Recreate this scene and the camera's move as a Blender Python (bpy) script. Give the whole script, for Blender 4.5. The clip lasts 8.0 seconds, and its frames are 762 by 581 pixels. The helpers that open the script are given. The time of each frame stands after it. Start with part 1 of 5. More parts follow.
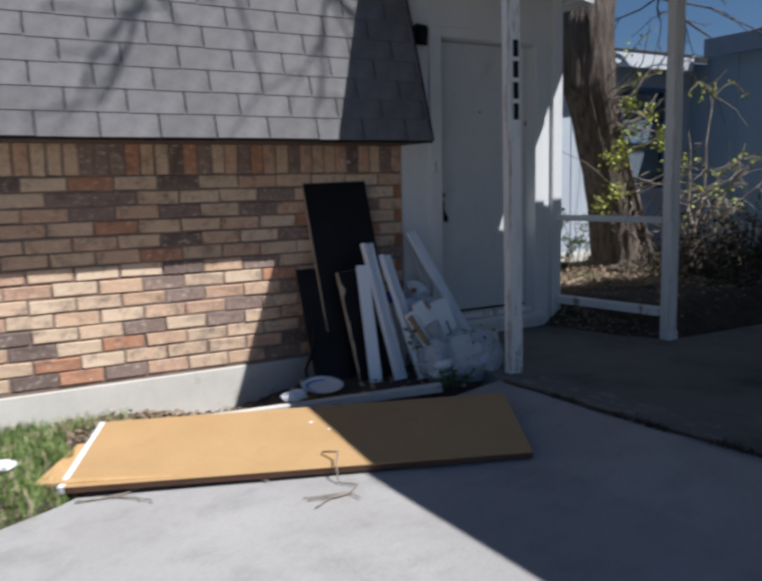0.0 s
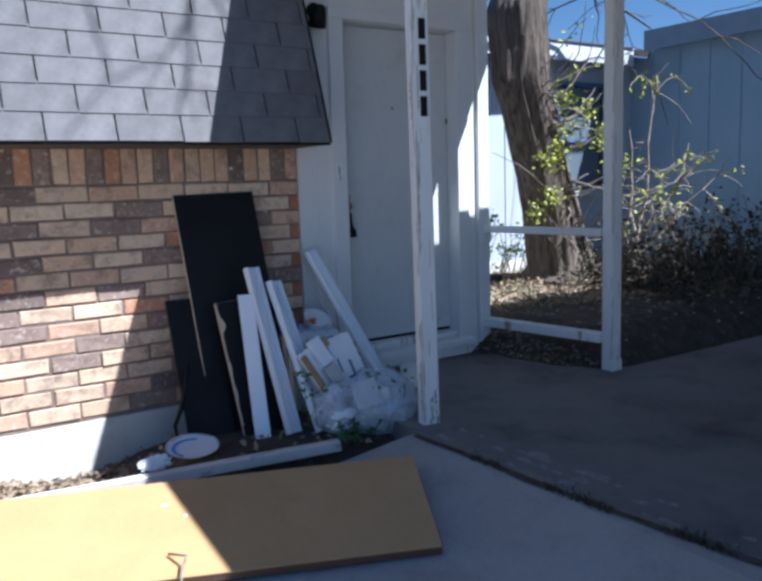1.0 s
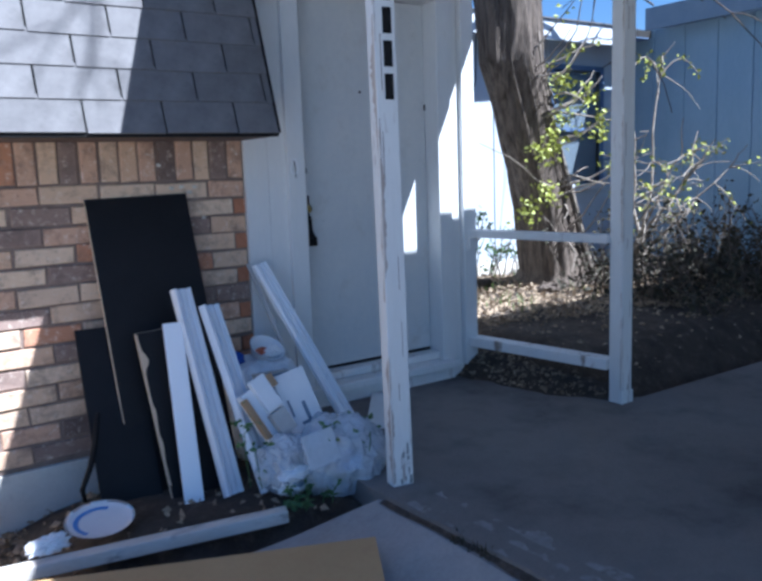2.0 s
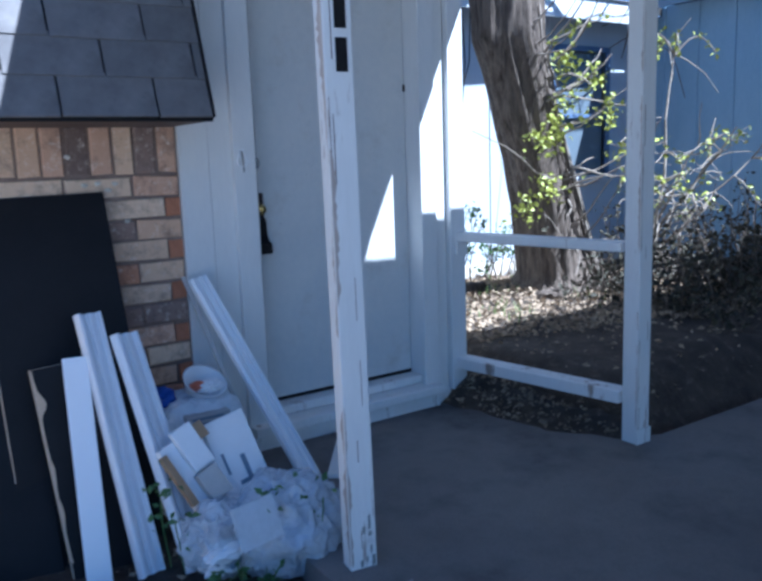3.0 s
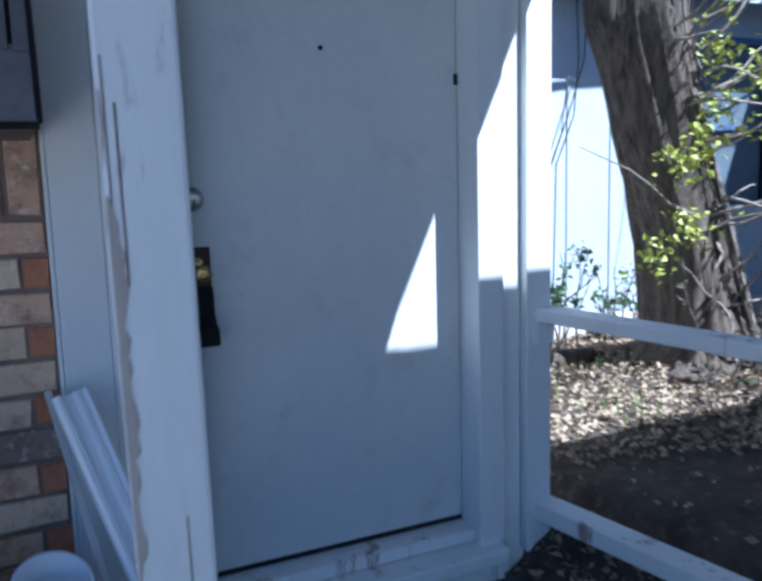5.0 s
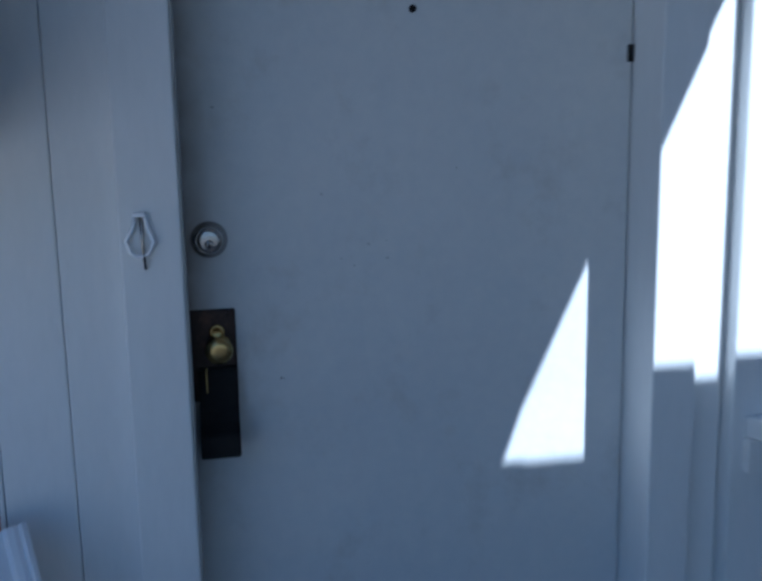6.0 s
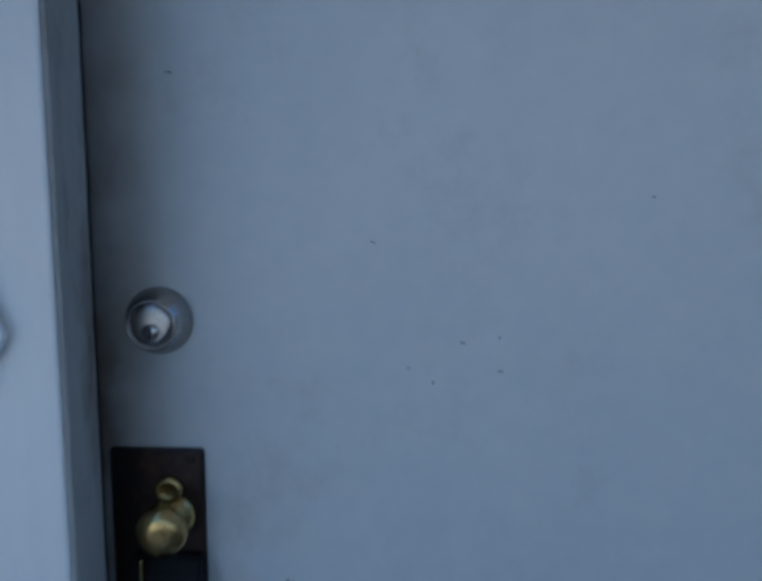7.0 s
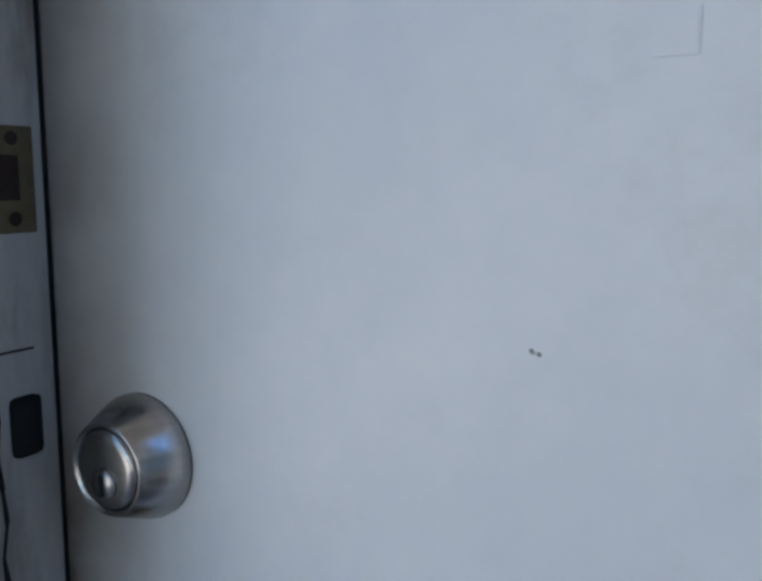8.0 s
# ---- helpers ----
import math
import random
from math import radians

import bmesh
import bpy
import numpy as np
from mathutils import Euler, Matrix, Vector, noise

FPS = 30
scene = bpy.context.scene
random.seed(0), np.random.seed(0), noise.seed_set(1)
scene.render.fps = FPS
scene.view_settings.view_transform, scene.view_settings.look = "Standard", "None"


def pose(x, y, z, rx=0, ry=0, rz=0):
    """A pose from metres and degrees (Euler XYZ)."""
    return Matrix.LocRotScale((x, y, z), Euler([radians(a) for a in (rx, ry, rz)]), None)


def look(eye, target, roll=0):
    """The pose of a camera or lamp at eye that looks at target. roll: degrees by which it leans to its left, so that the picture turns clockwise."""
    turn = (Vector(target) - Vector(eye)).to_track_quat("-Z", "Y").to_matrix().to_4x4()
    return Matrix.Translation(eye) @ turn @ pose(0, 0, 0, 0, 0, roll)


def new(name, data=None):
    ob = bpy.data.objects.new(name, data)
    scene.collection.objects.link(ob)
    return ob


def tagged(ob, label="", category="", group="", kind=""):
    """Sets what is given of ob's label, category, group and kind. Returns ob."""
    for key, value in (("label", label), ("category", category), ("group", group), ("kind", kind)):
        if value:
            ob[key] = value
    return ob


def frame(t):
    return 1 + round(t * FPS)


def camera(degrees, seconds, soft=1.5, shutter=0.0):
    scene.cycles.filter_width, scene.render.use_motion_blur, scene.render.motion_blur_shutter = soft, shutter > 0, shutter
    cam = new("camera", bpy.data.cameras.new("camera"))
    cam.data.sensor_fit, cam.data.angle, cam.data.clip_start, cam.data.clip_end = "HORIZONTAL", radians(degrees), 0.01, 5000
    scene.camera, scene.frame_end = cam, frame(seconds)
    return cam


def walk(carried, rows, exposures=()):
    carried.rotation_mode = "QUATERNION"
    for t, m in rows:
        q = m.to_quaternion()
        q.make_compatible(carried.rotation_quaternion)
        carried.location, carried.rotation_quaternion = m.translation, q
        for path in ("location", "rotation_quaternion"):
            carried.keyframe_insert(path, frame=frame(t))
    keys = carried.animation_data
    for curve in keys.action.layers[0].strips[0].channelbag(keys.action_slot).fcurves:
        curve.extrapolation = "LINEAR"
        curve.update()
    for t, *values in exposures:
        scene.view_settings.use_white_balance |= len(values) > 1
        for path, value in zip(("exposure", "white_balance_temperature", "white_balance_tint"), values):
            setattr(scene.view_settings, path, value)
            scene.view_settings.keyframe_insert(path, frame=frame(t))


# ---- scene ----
cam = camera(51.93, 8.0, soft=3.1, shutter=0.4)
PATH = [
    (0, (-3.191, -5.190, 1.220), (-2.202, -3.472, 0.953), -1.23),
    (0.5, (-2.798, -4.888, 1.254), (-1.715, -3.229, 0.983), -1.35),
    (1, (-2.438, -4.569, 1.278), (-1.338, -2.920, 1.005), -1.74),
    (1.5, (-2.137, -4.246, 1.308), (-1.026, -2.609, 1.021), -1.88),
    (3, (-1.308, -3.425, 1.336), (-0.195, -1.797, 1.008), -1.98),
    (3.5, (-1.045, -3.183, 1.362), (0.052, -1.547, 1.016), -1.32),
    (4, (-0.742, -2.939, 1.348), (0.301, -1.266, 1.017), -1.38),
    (5.5, (0.057, -1.986, 1.424), (0.726, -0.122, 1.145), -1.20),
    (6, (0.311, -1.623, 1.470), (0.705, 0.314, 1.164), -1.07),
    (6.5, (0.522, -1.239, 1.480), (0.586, 0.734, 1.158), -1.90),
    (7, (0.559, -0.860, 1.487), (0.458, 1.118, 1.206), 0.07),
    (7.5, (0.563, -0.571, 1.503), (0.243, 1.385, 1.236), 0.79),
    (7.7, (0.597, -0.466, 1.484), (-0.041, 1.417, 1.269), 0.16),
    (8, (0.606, -0.375, 1.494), (-0.348, 1.361, 1.214), 0.19),
]
EXPOSURES = [(0, 0.36, 5400, 10), (0.5, 0.92, 5100, 10), (1.0, 1.24, 4900, 10), (1.5, 1.52, 4850, 10), (3.5, 1.84, 4400, 8), (5.5, 1.42, 4480, 8), (6.5, 1.27, 4400, 4), (7, 1.94, 4550, 4), (7.5, 2.58, 4850, 6), (8, 2.95, 5450, 8)]
walk(cam, [(t, look(e, g, r)) for t, e, g, r in PATH], EXPOSURES)

# ---- light ----
SUN_DIR = Vector((-0.356, 0.575, -1.0)).normalized()
sun = new("sun", bpy.data.lights.new("sun", "SUN"))
sun.data.energy, sun.data.angle, sun.data.color = 5.0, radians(0.45), (1.0, 0.89, 0.76)
sun.matrix_world = look((0, -20, 30), Vector((0, -20, 30)) + SUN_DIR)
world = bpy.data.worlds.new("sky")
scene.world = world
world.use_nodes = True
wn = world.node_tree.nodes
sky = wn.new("ShaderNodeTexSky")
sky.sky_type, sky.sun_disc = "NISHITA", False
sky.sun_elevation = math.asin(-SUN_DIR.z)
sky.sun_rotation = math.atan2(-SUN_DIR.x, -SUN_DIR.y)
sky.air_density, sky.dust_density, sky.ozone_density = 1.0, 0.2, 4.0
wn["Background"].inputs["Strength"].default_value = 0.038
world.node_tree.links.new(sky.outputs[0], wn["Background"].inputs["Color"])

# ---- materials ----


def surface(name, low, high, scale=6.0, rough=0.7, metal=0.0, bump=0.2, fine=90.0, stain=None, stain_scale=2.0, stain_at=(0.55, 0.7),
            stretch=(1, 1, 1), per_piece=0.0, depth=0.004, alpha=None):
    """A base colour that wanders between two tones at two scales, with grain in the relief and stains of a shape of their own."""
    m = bpy.data.materials.new(name)
    m.use_nodes = True
    n, l = m.node_tree.nodes, m.node_tree.links
    b = n["Principled BSDF"]
    co, mp = n.new("ShaderNodeTexCoord"), n.new("ShaderNodeMapping")
    mp.inputs["Scale"].default_value = stretch
    l.new(co.outputs["Object"], mp.inputs["Vector"])
    big, small = n.new("ShaderNodeTexNoise"), n.new("ShaderNodeTexNoise")
    for t, s, d in ((big, scale, 6.0), (small, fine, 4.0)):
        t.inputs["Scale"].default_value, t.inputs["Detail"].default_value, t.inputs["Roughness"].default_value = s, d, 0.65
        l.new(mp.outputs[0], t.inputs["Vector"])
    add = n.new("ShaderNodeMath")
    add.operation = "MULTIPLY_ADD"
    l.new(small.outputs["Fac"], add.inputs[0])
    add.inputs[1].default_value = 0.5
    l.new(big.outputs["Fac"], add.inputs[2])
    spread = n.new("ShaderNodeMapRange")
    spread.inputs["From Min"].default_value, spread.inputs["From Max"].default_value = 0.5, 1.0
    l.new(add.outputs[0], spread.inputs["Value"])
    mix = n.new("ShaderNodeMix")
    mix.data_type = "RGBA"
    mix.inputs["A"].default_value, mix.inputs["B"].default_value = (*low, 1), (*high, 1)
    l.new(spread.outputs[0], mix.inputs["Factor"])
    colour = mix.outputs["Result"]
    if stain:
        blot, ramp, over = n.new("ShaderNodeTexNoise"), n.new("ShaderNodeMapRange"), n.new("ShaderNodeMix")
        blot.inputs["Scale"].default_value, blot.inputs["Detail"].default_value, blot.inputs["Roughness"].default_value = stain_scale, 7.0, 0.7
        l.new(mp.outputs[0], blot.inputs["Vector"])
        ramp.inputs["From Min"].default_value, ramp.inputs["From Max"].default_value = stain_at
        l.new(blot.outputs["Fac"], ramp.inputs["Value"])
        over.data_type = "RGBA"
        over.inputs["B"].default_value = (*stain, 1)
        l.new(ramp.outputs[0], over.inputs["Factor"])
        l.new(colour, over.inputs["A"])
        colour = over.outputs["Result"]
    if per_piece:
        info, hsv, rng = n.new("ShaderNodeObjectInfo"), n.new("ShaderNodeHueSaturation"), n.new("ShaderNodeMapRange")
        rng.inputs["To Min"].default_value, rng.inputs["To Max"].default_value = 1 - per_piece, 1 + per_piece
        l.new(info.outputs["Random"], rng.inputs["Value"])
        l.new(rng.outputs[0], hsv.inputs["Value"])
        l.new(colour, hsv.inputs["Color"])
        colour = hsv.outputs["Color"]
    l.new(colour, b.inputs["Base Color"])
    b.inputs["Roughness"].default_value, b.inputs["Metallic"].default_value = rough, metal
    if bump:
        bp = n.new("ShaderNodeBump")
        bp.inputs["Strength"].default_value, bp.inputs["Distance"].default_value = bump, depth
        l.new(add.outputs[0], bp.inputs["Height"])
        l.new(bp.outputs[0], b.inputs["Normal"])
    if alpha:
        b.inputs["Alpha"].default_value = alpha
    return m


def brick_material():
    m = surface("fired_clay", (0.20, 0.12, 0.085), (0.62, 0.44, 0.32), 11, 0.85, bump=0.5, fine=140, stain=(0.52, 0.44, 0.36), stain_scale=9, stain_at=(0.56, 0.75), depth=0.003)
    n, l = m.node_tree.nodes, m.node_tree.links
    b = n["Principled BSDF"]
    old = b.inputs["Base Color"].links[0].from_socket
    info, ramp, mix = n.new("ShaderNodeObjectInfo"), n.new("ShaderNodeValToRGB"), n.new("ShaderNodeMix")
    ramp.color_ramp.interpolation = "CONSTANT"
    tones = [(0.0, (0.73, 0.53, 0.35)), (0.16, (0.64, 0.41, 0.27)), (0.30, (0.69, 0.47, 0.30)), (0.44, (0.25, 0.182, 0.150)), (0.55, (0.79, 0.61, 0.42)),
             (0.71, (0.53, 0.25, 0.13)), (0.80, (0.12, 0.090, 0.080)), (0.88, (0.72, 0.54, 0.37))]
    while len(ramp.color_ramp.elements) < len(tones):
        ramp.color_ramp.elements.new(0.5)
    for e, (at, c) in zip(ramp.color_ramp.elements, tones):
        e.position, e.color = at, (*c, 1)
    l.new(info.outputs["Random"], ramp.inputs["Fac"])
    mix.data_type, mix.blend_type = "RGBA", "MIX"
    mix.inputs["Factor"].default_value = 0.80
    l.new(old, mix.inputs["A"])
    l.new(ramp.outputs["Color"], mix.inputs["B"])
    colour = mix.outputs["Result"]
    co = n.new("ShaderNodeTexCoord")
    shift = n.new("ShaderNodeVectorMath")
    shift.operation = "MULTIPLY_ADD"
    l.new(info.outputs["Random"], shift.inputs[0])
    shift.inputs[1].default_value = (37, 11, 23)
    l.new(co.outputs["Object"], shift.inputs[2])
    for scale, tone, lo, hi in ((9, (0.12, 0.085, 0.072), 0.49, 0.72), (30, (0.82, 0.71, 0.58), 0.54, 0.70), (45, (0.10, 0.07, 0.06), 0.60, 0.74)):
        blot, rng, over = n.new("ShaderNodeTexNoise"), n.new("ShaderNodeMapRange"), n.new("ShaderNodeMix")
        blot.inputs["Scale"].default_value, blot.inputs["Detail"].default_value, blot.inputs["Roughness"].default_value = scale, 6.0, 0.75
        l.new(shift.outputs[0], blot.inputs["Vector"])
        rng.inputs["From Min"].default_value, rng.inputs["From Max"].default_value, rng.inputs["To Max"].default_value = lo, hi, 0.75
        l.new(blot.outputs["Fac"], rng.inputs["Value"])
        over.data_type = "RGBA"
        over.inputs["B"].default_value = (*tone, 1)
        l.new(rng.outputs[0], over.inputs["Factor"])
        l.new(colour, over.inputs["A"])
        colour = over.outputs["Result"]
    l.new(colour, b.inputs["Base Color"])
    return m


def film_plastic(name, colour, see=0.45, rough=0.25):
    """Thin crinkled plastic film that lets part of the light through."""
    m = surface(name, [c * 0.85 for c in colour], colour, 10, rough, bump=0.5, fine=40, depth=0.01)
    m.node_tree.nodes["Principled BSDF"].inputs["Alpha"].default_value = 1 - see
    return m


def glass_material():
    m = bpy.data.materials.new("window_glass")
    m.use_nodes = True
    b = m.node_tree.nodes["Principled BSDF"]
    b.inputs["Base Color"].default_value, b.inputs["Roughness"].default_value = (0.35, 0.42, 0.48, 1), 0.05
    b.inputs["Transmission Weight"].default_value = 0.6
    return m


CONCRETE = surface("driveway_concrete", (0.30, 0.288, 0.27), (0.475, 0.455, 0.43), 3.2, 0.9, bump=0.7, fine=75, stain=(0.27, 0.255, 0.235), stain_scale=1.6, stain_at=(0.52, 0.72))
# Stained concrete, toned below the driveway's to deepen the shade under the roof.
SLAB = surface("shaded_carport_concrete", (0.15, 0.138, 0.128), (0.25, 0.232, 0.215), 2.2, 0.85, bump=0.4, fine=110, stain=(0.07, 0.068, 0.066), stain_scale=1.1, stain_at=(0.48, 0.68))
WORNEDGE = surface("worn_concrete", (0.20, 0.195, 0.185), (0.36, 0.35, 0.335), 12, 0.9, bump=0.6, fine=70, stain=(0.16, 0.148, 0.135), stain_scale=14, stain_at=(0.50, 0.62))
FOUNDATION = surface("foundation_concrete", (0.60, 0.565, 0.49), (0.74, 0.70, 0.62), 3, 0.9, bump=0.35, fine=70, stain=(0.40, 0.37, 0.32), stain_scale=2.5)
MORTAR = surface("mortar", (0.17, 0.125, 0.10), (0.30, 0.23, 0.185), 10, 0.95, bump=0.5, fine=160)
BRICK = brick_material()
REDBRICK = surface("red_clay", (0.30, 0.125, 0.065), (0.52, 0.24, 0.125), 14, 0.85, bump=0.5, fine=140, stain=(0.16, 0.10, 0.08), stain_scale=11, stain_at=(0.58, 0.76), depth=0.003)
SHINGLE = surface("asphalt_shingle", (0.11, 0.105, 0.105), (0.19, 0.183, 0.18), 7, 0.95, bump=0.8, fine=420, stain=(0.105, 0.10, 0.098), stain_scale=5, stain_at=(0.55, 0.8), per_piece=0.09, depth=0.003)
FELT = surface("roof_felt", (0.02, 0.02, 0.02), (0.04, 0.04, 0.04), 10, 0.95)
WHITE = surface("white_paint", (0.71, 0.72, 0.71), (0.80, 0.80, 0.785), 3, 0.5, bump=0.12, fine=60, stain=(0.52, 0.50, 0.46), stain_scale=3.5, stain_at=(0.62, 0.85), stretch=(1, 1, 0.25))
WORN = surface("worn_white_paint", (0.72, 0.72, 0.70), (0.82, 0.82, 0.80), 5, 0.6, bump=0.4, fine=70, stain=(0.30, 0.25, 0.21), stain_scale=10, stain_at=(0.58, 0.66), stretch=(1, 1, 0.16))
CHIP = surface("bare_primer", (0.18, 0.19, 0.185), (0.33, 0.34, 0.33), 40, 0.7)
BAREWOOD = surface("weathered_bare_wood", (0.34, 0.29, 0.25), (0.56, 0.50, 0.44), 9, 0.9, bump=0.5, fine=80, stretch=(3, 3, 0.2))
# Grime and stains, with the shade of the door reveal darkened into the paint.
JAMB = surface("grimy_shaded_jamb_paint", (0.32, 0.32, 0.30), (0.46, 0.45, 0.42), 7, 0.65, bump=0.4, fine=70, stain=(0.15, 0.12, 0.09), stain_scale=8, stain_at=(0.54, 0.72), stretch=(1, 1, 0.25))
DOORPAINT = surface("door_paint", (0.58, 0.60, 0.61), (0.70, 0.70, 0.68), 1.8, 0.42, bump=0.14, fine=30, stain=(0.50, 0.49, 0.46), stain_scale=4.5, stain_at=(0.54, 0.80))


def grime_and_shade(m, at, reach):
    """Brown hand grime of uneven shape round the lock, plus the recess's shade, on a door's paint."""
    n, l = m.node_tree.nodes, m.node_tree.links
    b = n["Principled BSDF"]
    old = b.inputs["Base Color"].links[0].from_socket
    co, mp, grad = n.new("ShaderNodeTexCoord"), n.new("ShaderNodeMapping"), n.new("ShaderNodeTexGradient")
    mp.vector_type = "TEXTURE"
    mp.inputs["Location"].default_value, mp.inputs["Scale"].default_value = at, reach
    l.new(co.outputs["Object"], mp.inputs["Vector"])
    grad.gradient_type = "SPHERICAL"
    l.new(mp.outputs[0], grad.inputs["Vector"])
    blot, mul, mix = n.new("ShaderNodeTexNoise"), n.new("ShaderNodeMath"), n.new("ShaderNodeMix")
    blot.inputs["Scale"].default_value, blot.inputs["Detail"].default_value = 14.0, 6.0
    l.new(co.outputs["Object"], blot.inputs["Vector"])
    mul.operation = "MULTIPLY"
    l.new(grad.outputs["Fac"], mul.inputs[0])
    l.new(blot.outputs["Fac"], mul.inputs[1])
    boost = n.new("ShaderNodeMath")
    boost.operation, boost.use_clamp = "MULTIPLY", True
    boost.inputs[1].default_value = 1.8
    l.new(mul.outputs[0], boost.inputs[0])
    mix.data_type = "RGBA"
    mix.inputs["B"].default_value = (0.20, 0.165, 0.135, 1)
    l.new(boost.outputs[0], mix.inputs["Factor"])
    l.new(old, mix.inputs["A"])
    l.new(mix.outputs["Result"], b.inputs["Base Color"])


# The tall patch on the latch edge also paints in the recess's shade.
grime_and_shade(DOORPAINT, (-0.475, 0.0, 1.10), (0.085, 0.2, 0.75))
VINYL = surface("white_vinyl", (0.87, 0.88, 0.91), (0.91, 0.92, 0.93), 4, 0.28, bump=0.05, stain=(0.55, 0.55, 0.53), stain_scale=6, stain_at=(0.62, 0.8), stretch=(1, 1, 0.4))
SCUFFED = surface("scuffed_white_vinyl", (0.72, 0.74, 0.78), (0.86, 0.87, 0.89), 4, 0.22, bump=0.15, stain=(0.22, 0.21, 0.20), stain_scale=7, stain_at=(0.62, 0.72), stretch=(1, 1, 0.5))
BLACKBOARD = surface("black_laminate", (0.004, 0.004, 0.005), (0.011, 0.0105, 0.011), 5, 0.6, bump=0.1)
BLACKBOARD.node_tree.nodes["Principled BSDF"].inputs["Specular IOR Level"].default_value = 0.30
CHIPBOARD = surface("raw_board_edge", (0.50, 0.38, 0.25), (0.70, 0.56, 0.40), 20, 0.9, bump=0.4)
BROWN = surface("tan_door_skin", (0.46, 0.29, 0.125), (0.54, 0.35, 0.16), 2.5, 0.55, bump=0.1, fine=50, stain=(0.36, 0.22, 0.10), stain_scale=3, stain_at=(0.6, 0.9))
DARKWOOD = surface("brown_board_edge", (0.07, 0.035, 0.02), (0.16, 0.08, 0.045), 8, 0.7, bump=0.2, stretch=(0.3, 1, 1))
PINE = surface("bare_plywood", (0.50, 0.30, 0.12), (0.66, 0.44, 0.20), 4, 0.7, bump=0.2, stretch=(4, 0.5, 1))
TIMBER = surface("weathered_timber", (0.60, 0.55, 0.47), (0.78, 0.73, 0.65), 6, 0.85, bump=0.5, fine=60, stretch=(0.4, 3, 3), stain=(0.2, 0.17, 0.14), stain_scale=5)
SOIL = surface("soil", (0.032, 0.024, 0.018), (0.095, 0.073, 0.052), 7, 1.0, bump=1.0, fine=60, depth=0.02, stain=(0.15, 0.12, 0.085), stain_scale=14, stain_at=(0.55, 0.7))
BARK = surface("bark", (0.030, 0.022, 0.016), (0.24, 0.19, 0.145), 9, 0.95, bump=1.0, fine=34, stretch=(2.6, 2.6, 0.35), depth=0.04)
TWIG = surface("grey_twig", (0.16, 0.13, 0.10), (0.36, 0.31, 0.25), 20, 0.9, bump=0.3)
LEAF = surface("spring_leaf", (0.24, 0.275, 0.03), (0.44, 0.455, 0.075), 6, 0.5, bump=0.1)
DARKLEAF = surface("dull_leaf", (0.045, 0.10, 0.03), (0.10, 0.18, 0.06), 8, 0.5, bump=0.1)
# House paint of the front wall, with the sun's brightness put into the colour.
SUNBLUE = surface("sunlit_blue_house_paint", (0.46, 0.51, 0.57), (0.56, 0.60, 0.65), 1.5, 0.65, bump=0.2, fine=40, stain=(0.62, 0.65, 0.69), stain_scale=1.2, stain_at=(0.5, 0.9), stretch=(1, 1, 0.4))
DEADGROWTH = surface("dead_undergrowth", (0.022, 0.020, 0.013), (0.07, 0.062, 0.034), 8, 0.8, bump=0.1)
DRYLEAF = surface("dry_leaf", (0.17, 0.12, 0.075), (0.46, 0.36, 0.24), 3, 0.85, bump=0.3)
GRASS = surface("grass_blade", (0.07, 0.15, 0.02), (0.22, 0.30, 0.07), 2, 0.6, bump=0)
STRAW = surface("dry_straw", (0.38, 0.31, 0.18), (0.55, 0.47, 0.31), 5, 0.8, bump=0)
# The same house paint for the wing, deepened to carry its shade.
SHADEBLUE = surface("shaded_blue_house_paint", (0.24, 0.35, 0.47), (0.32, 0.44, 0.56), 1.5, 0.65, bump=0.2, fine=40, stain=(0.40, 0.51, 0.62), stain_scale=1.2, stain_at=(0.5, 0.9), stretch=(1, 1, 0.4))
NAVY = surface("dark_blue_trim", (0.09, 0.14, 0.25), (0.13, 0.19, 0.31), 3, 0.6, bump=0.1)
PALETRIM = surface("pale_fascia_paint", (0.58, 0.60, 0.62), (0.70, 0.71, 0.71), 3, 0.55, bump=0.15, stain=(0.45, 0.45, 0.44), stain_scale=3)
# Wing fascia with its shade in the colour; also the grey of blind and print.
GREYTRIM = surface("grey_and_shaded_fascia", (0.15, 0.20, 0.27), (0.22, 0.27, 0.34), 3, 0.6, bump=0.15)
STEEL = surface("satin_nickel", (0.34, 0.325, 0.31), (0.44, 0.42, 0.40), 30, 0.24, 1.0, bump=0.05, stretch=(1, 1, 14))
BRASS = surface("worn_brass", (0.36, 0.26, 0.10), (0.58, 0.44, 0.18), 20, 0.25, 1.0, bump=0.1, stain=(0.10, 0.07, 0.03), stain_scale=30)
BRONZE = surface("dark_bronze", (0.018, 0.012, 0.010), (0.045, 0.028, 0.022), 12, 0.4, 0.5, bump=0.2, stain=(0.08, 0.04, 0.025), stain_scale=18)
STRIKE = surface("tarnished_brass", (0.10, 0.085, 0.05), (0.20, 0.17, 0.10), 30, 0.5, 0.6, bump=0.2, stain=(0.05, 0.04, 0.03), stain_scale=60)
IRON = surface("black_iron", (0.006, 0.006, 0.007), (0.014, 0.013, 0.013), 20, 0.65, 0.0, bump=0.2)
IRON.node_tree.nodes["Principled BSDF"].inputs["Specular IOR Level"].default_value = 0.2
GAPBLACK = surface("black_gap", (0.006, 0.006, 0.006), (0.015, 0.014, 0.013), 30, 0.9)
CARD = surface("cardboard", (0.30, 0.20, 0.11), (0.42, 0.29, 0.17), 6, 0.85, bump=0.15)
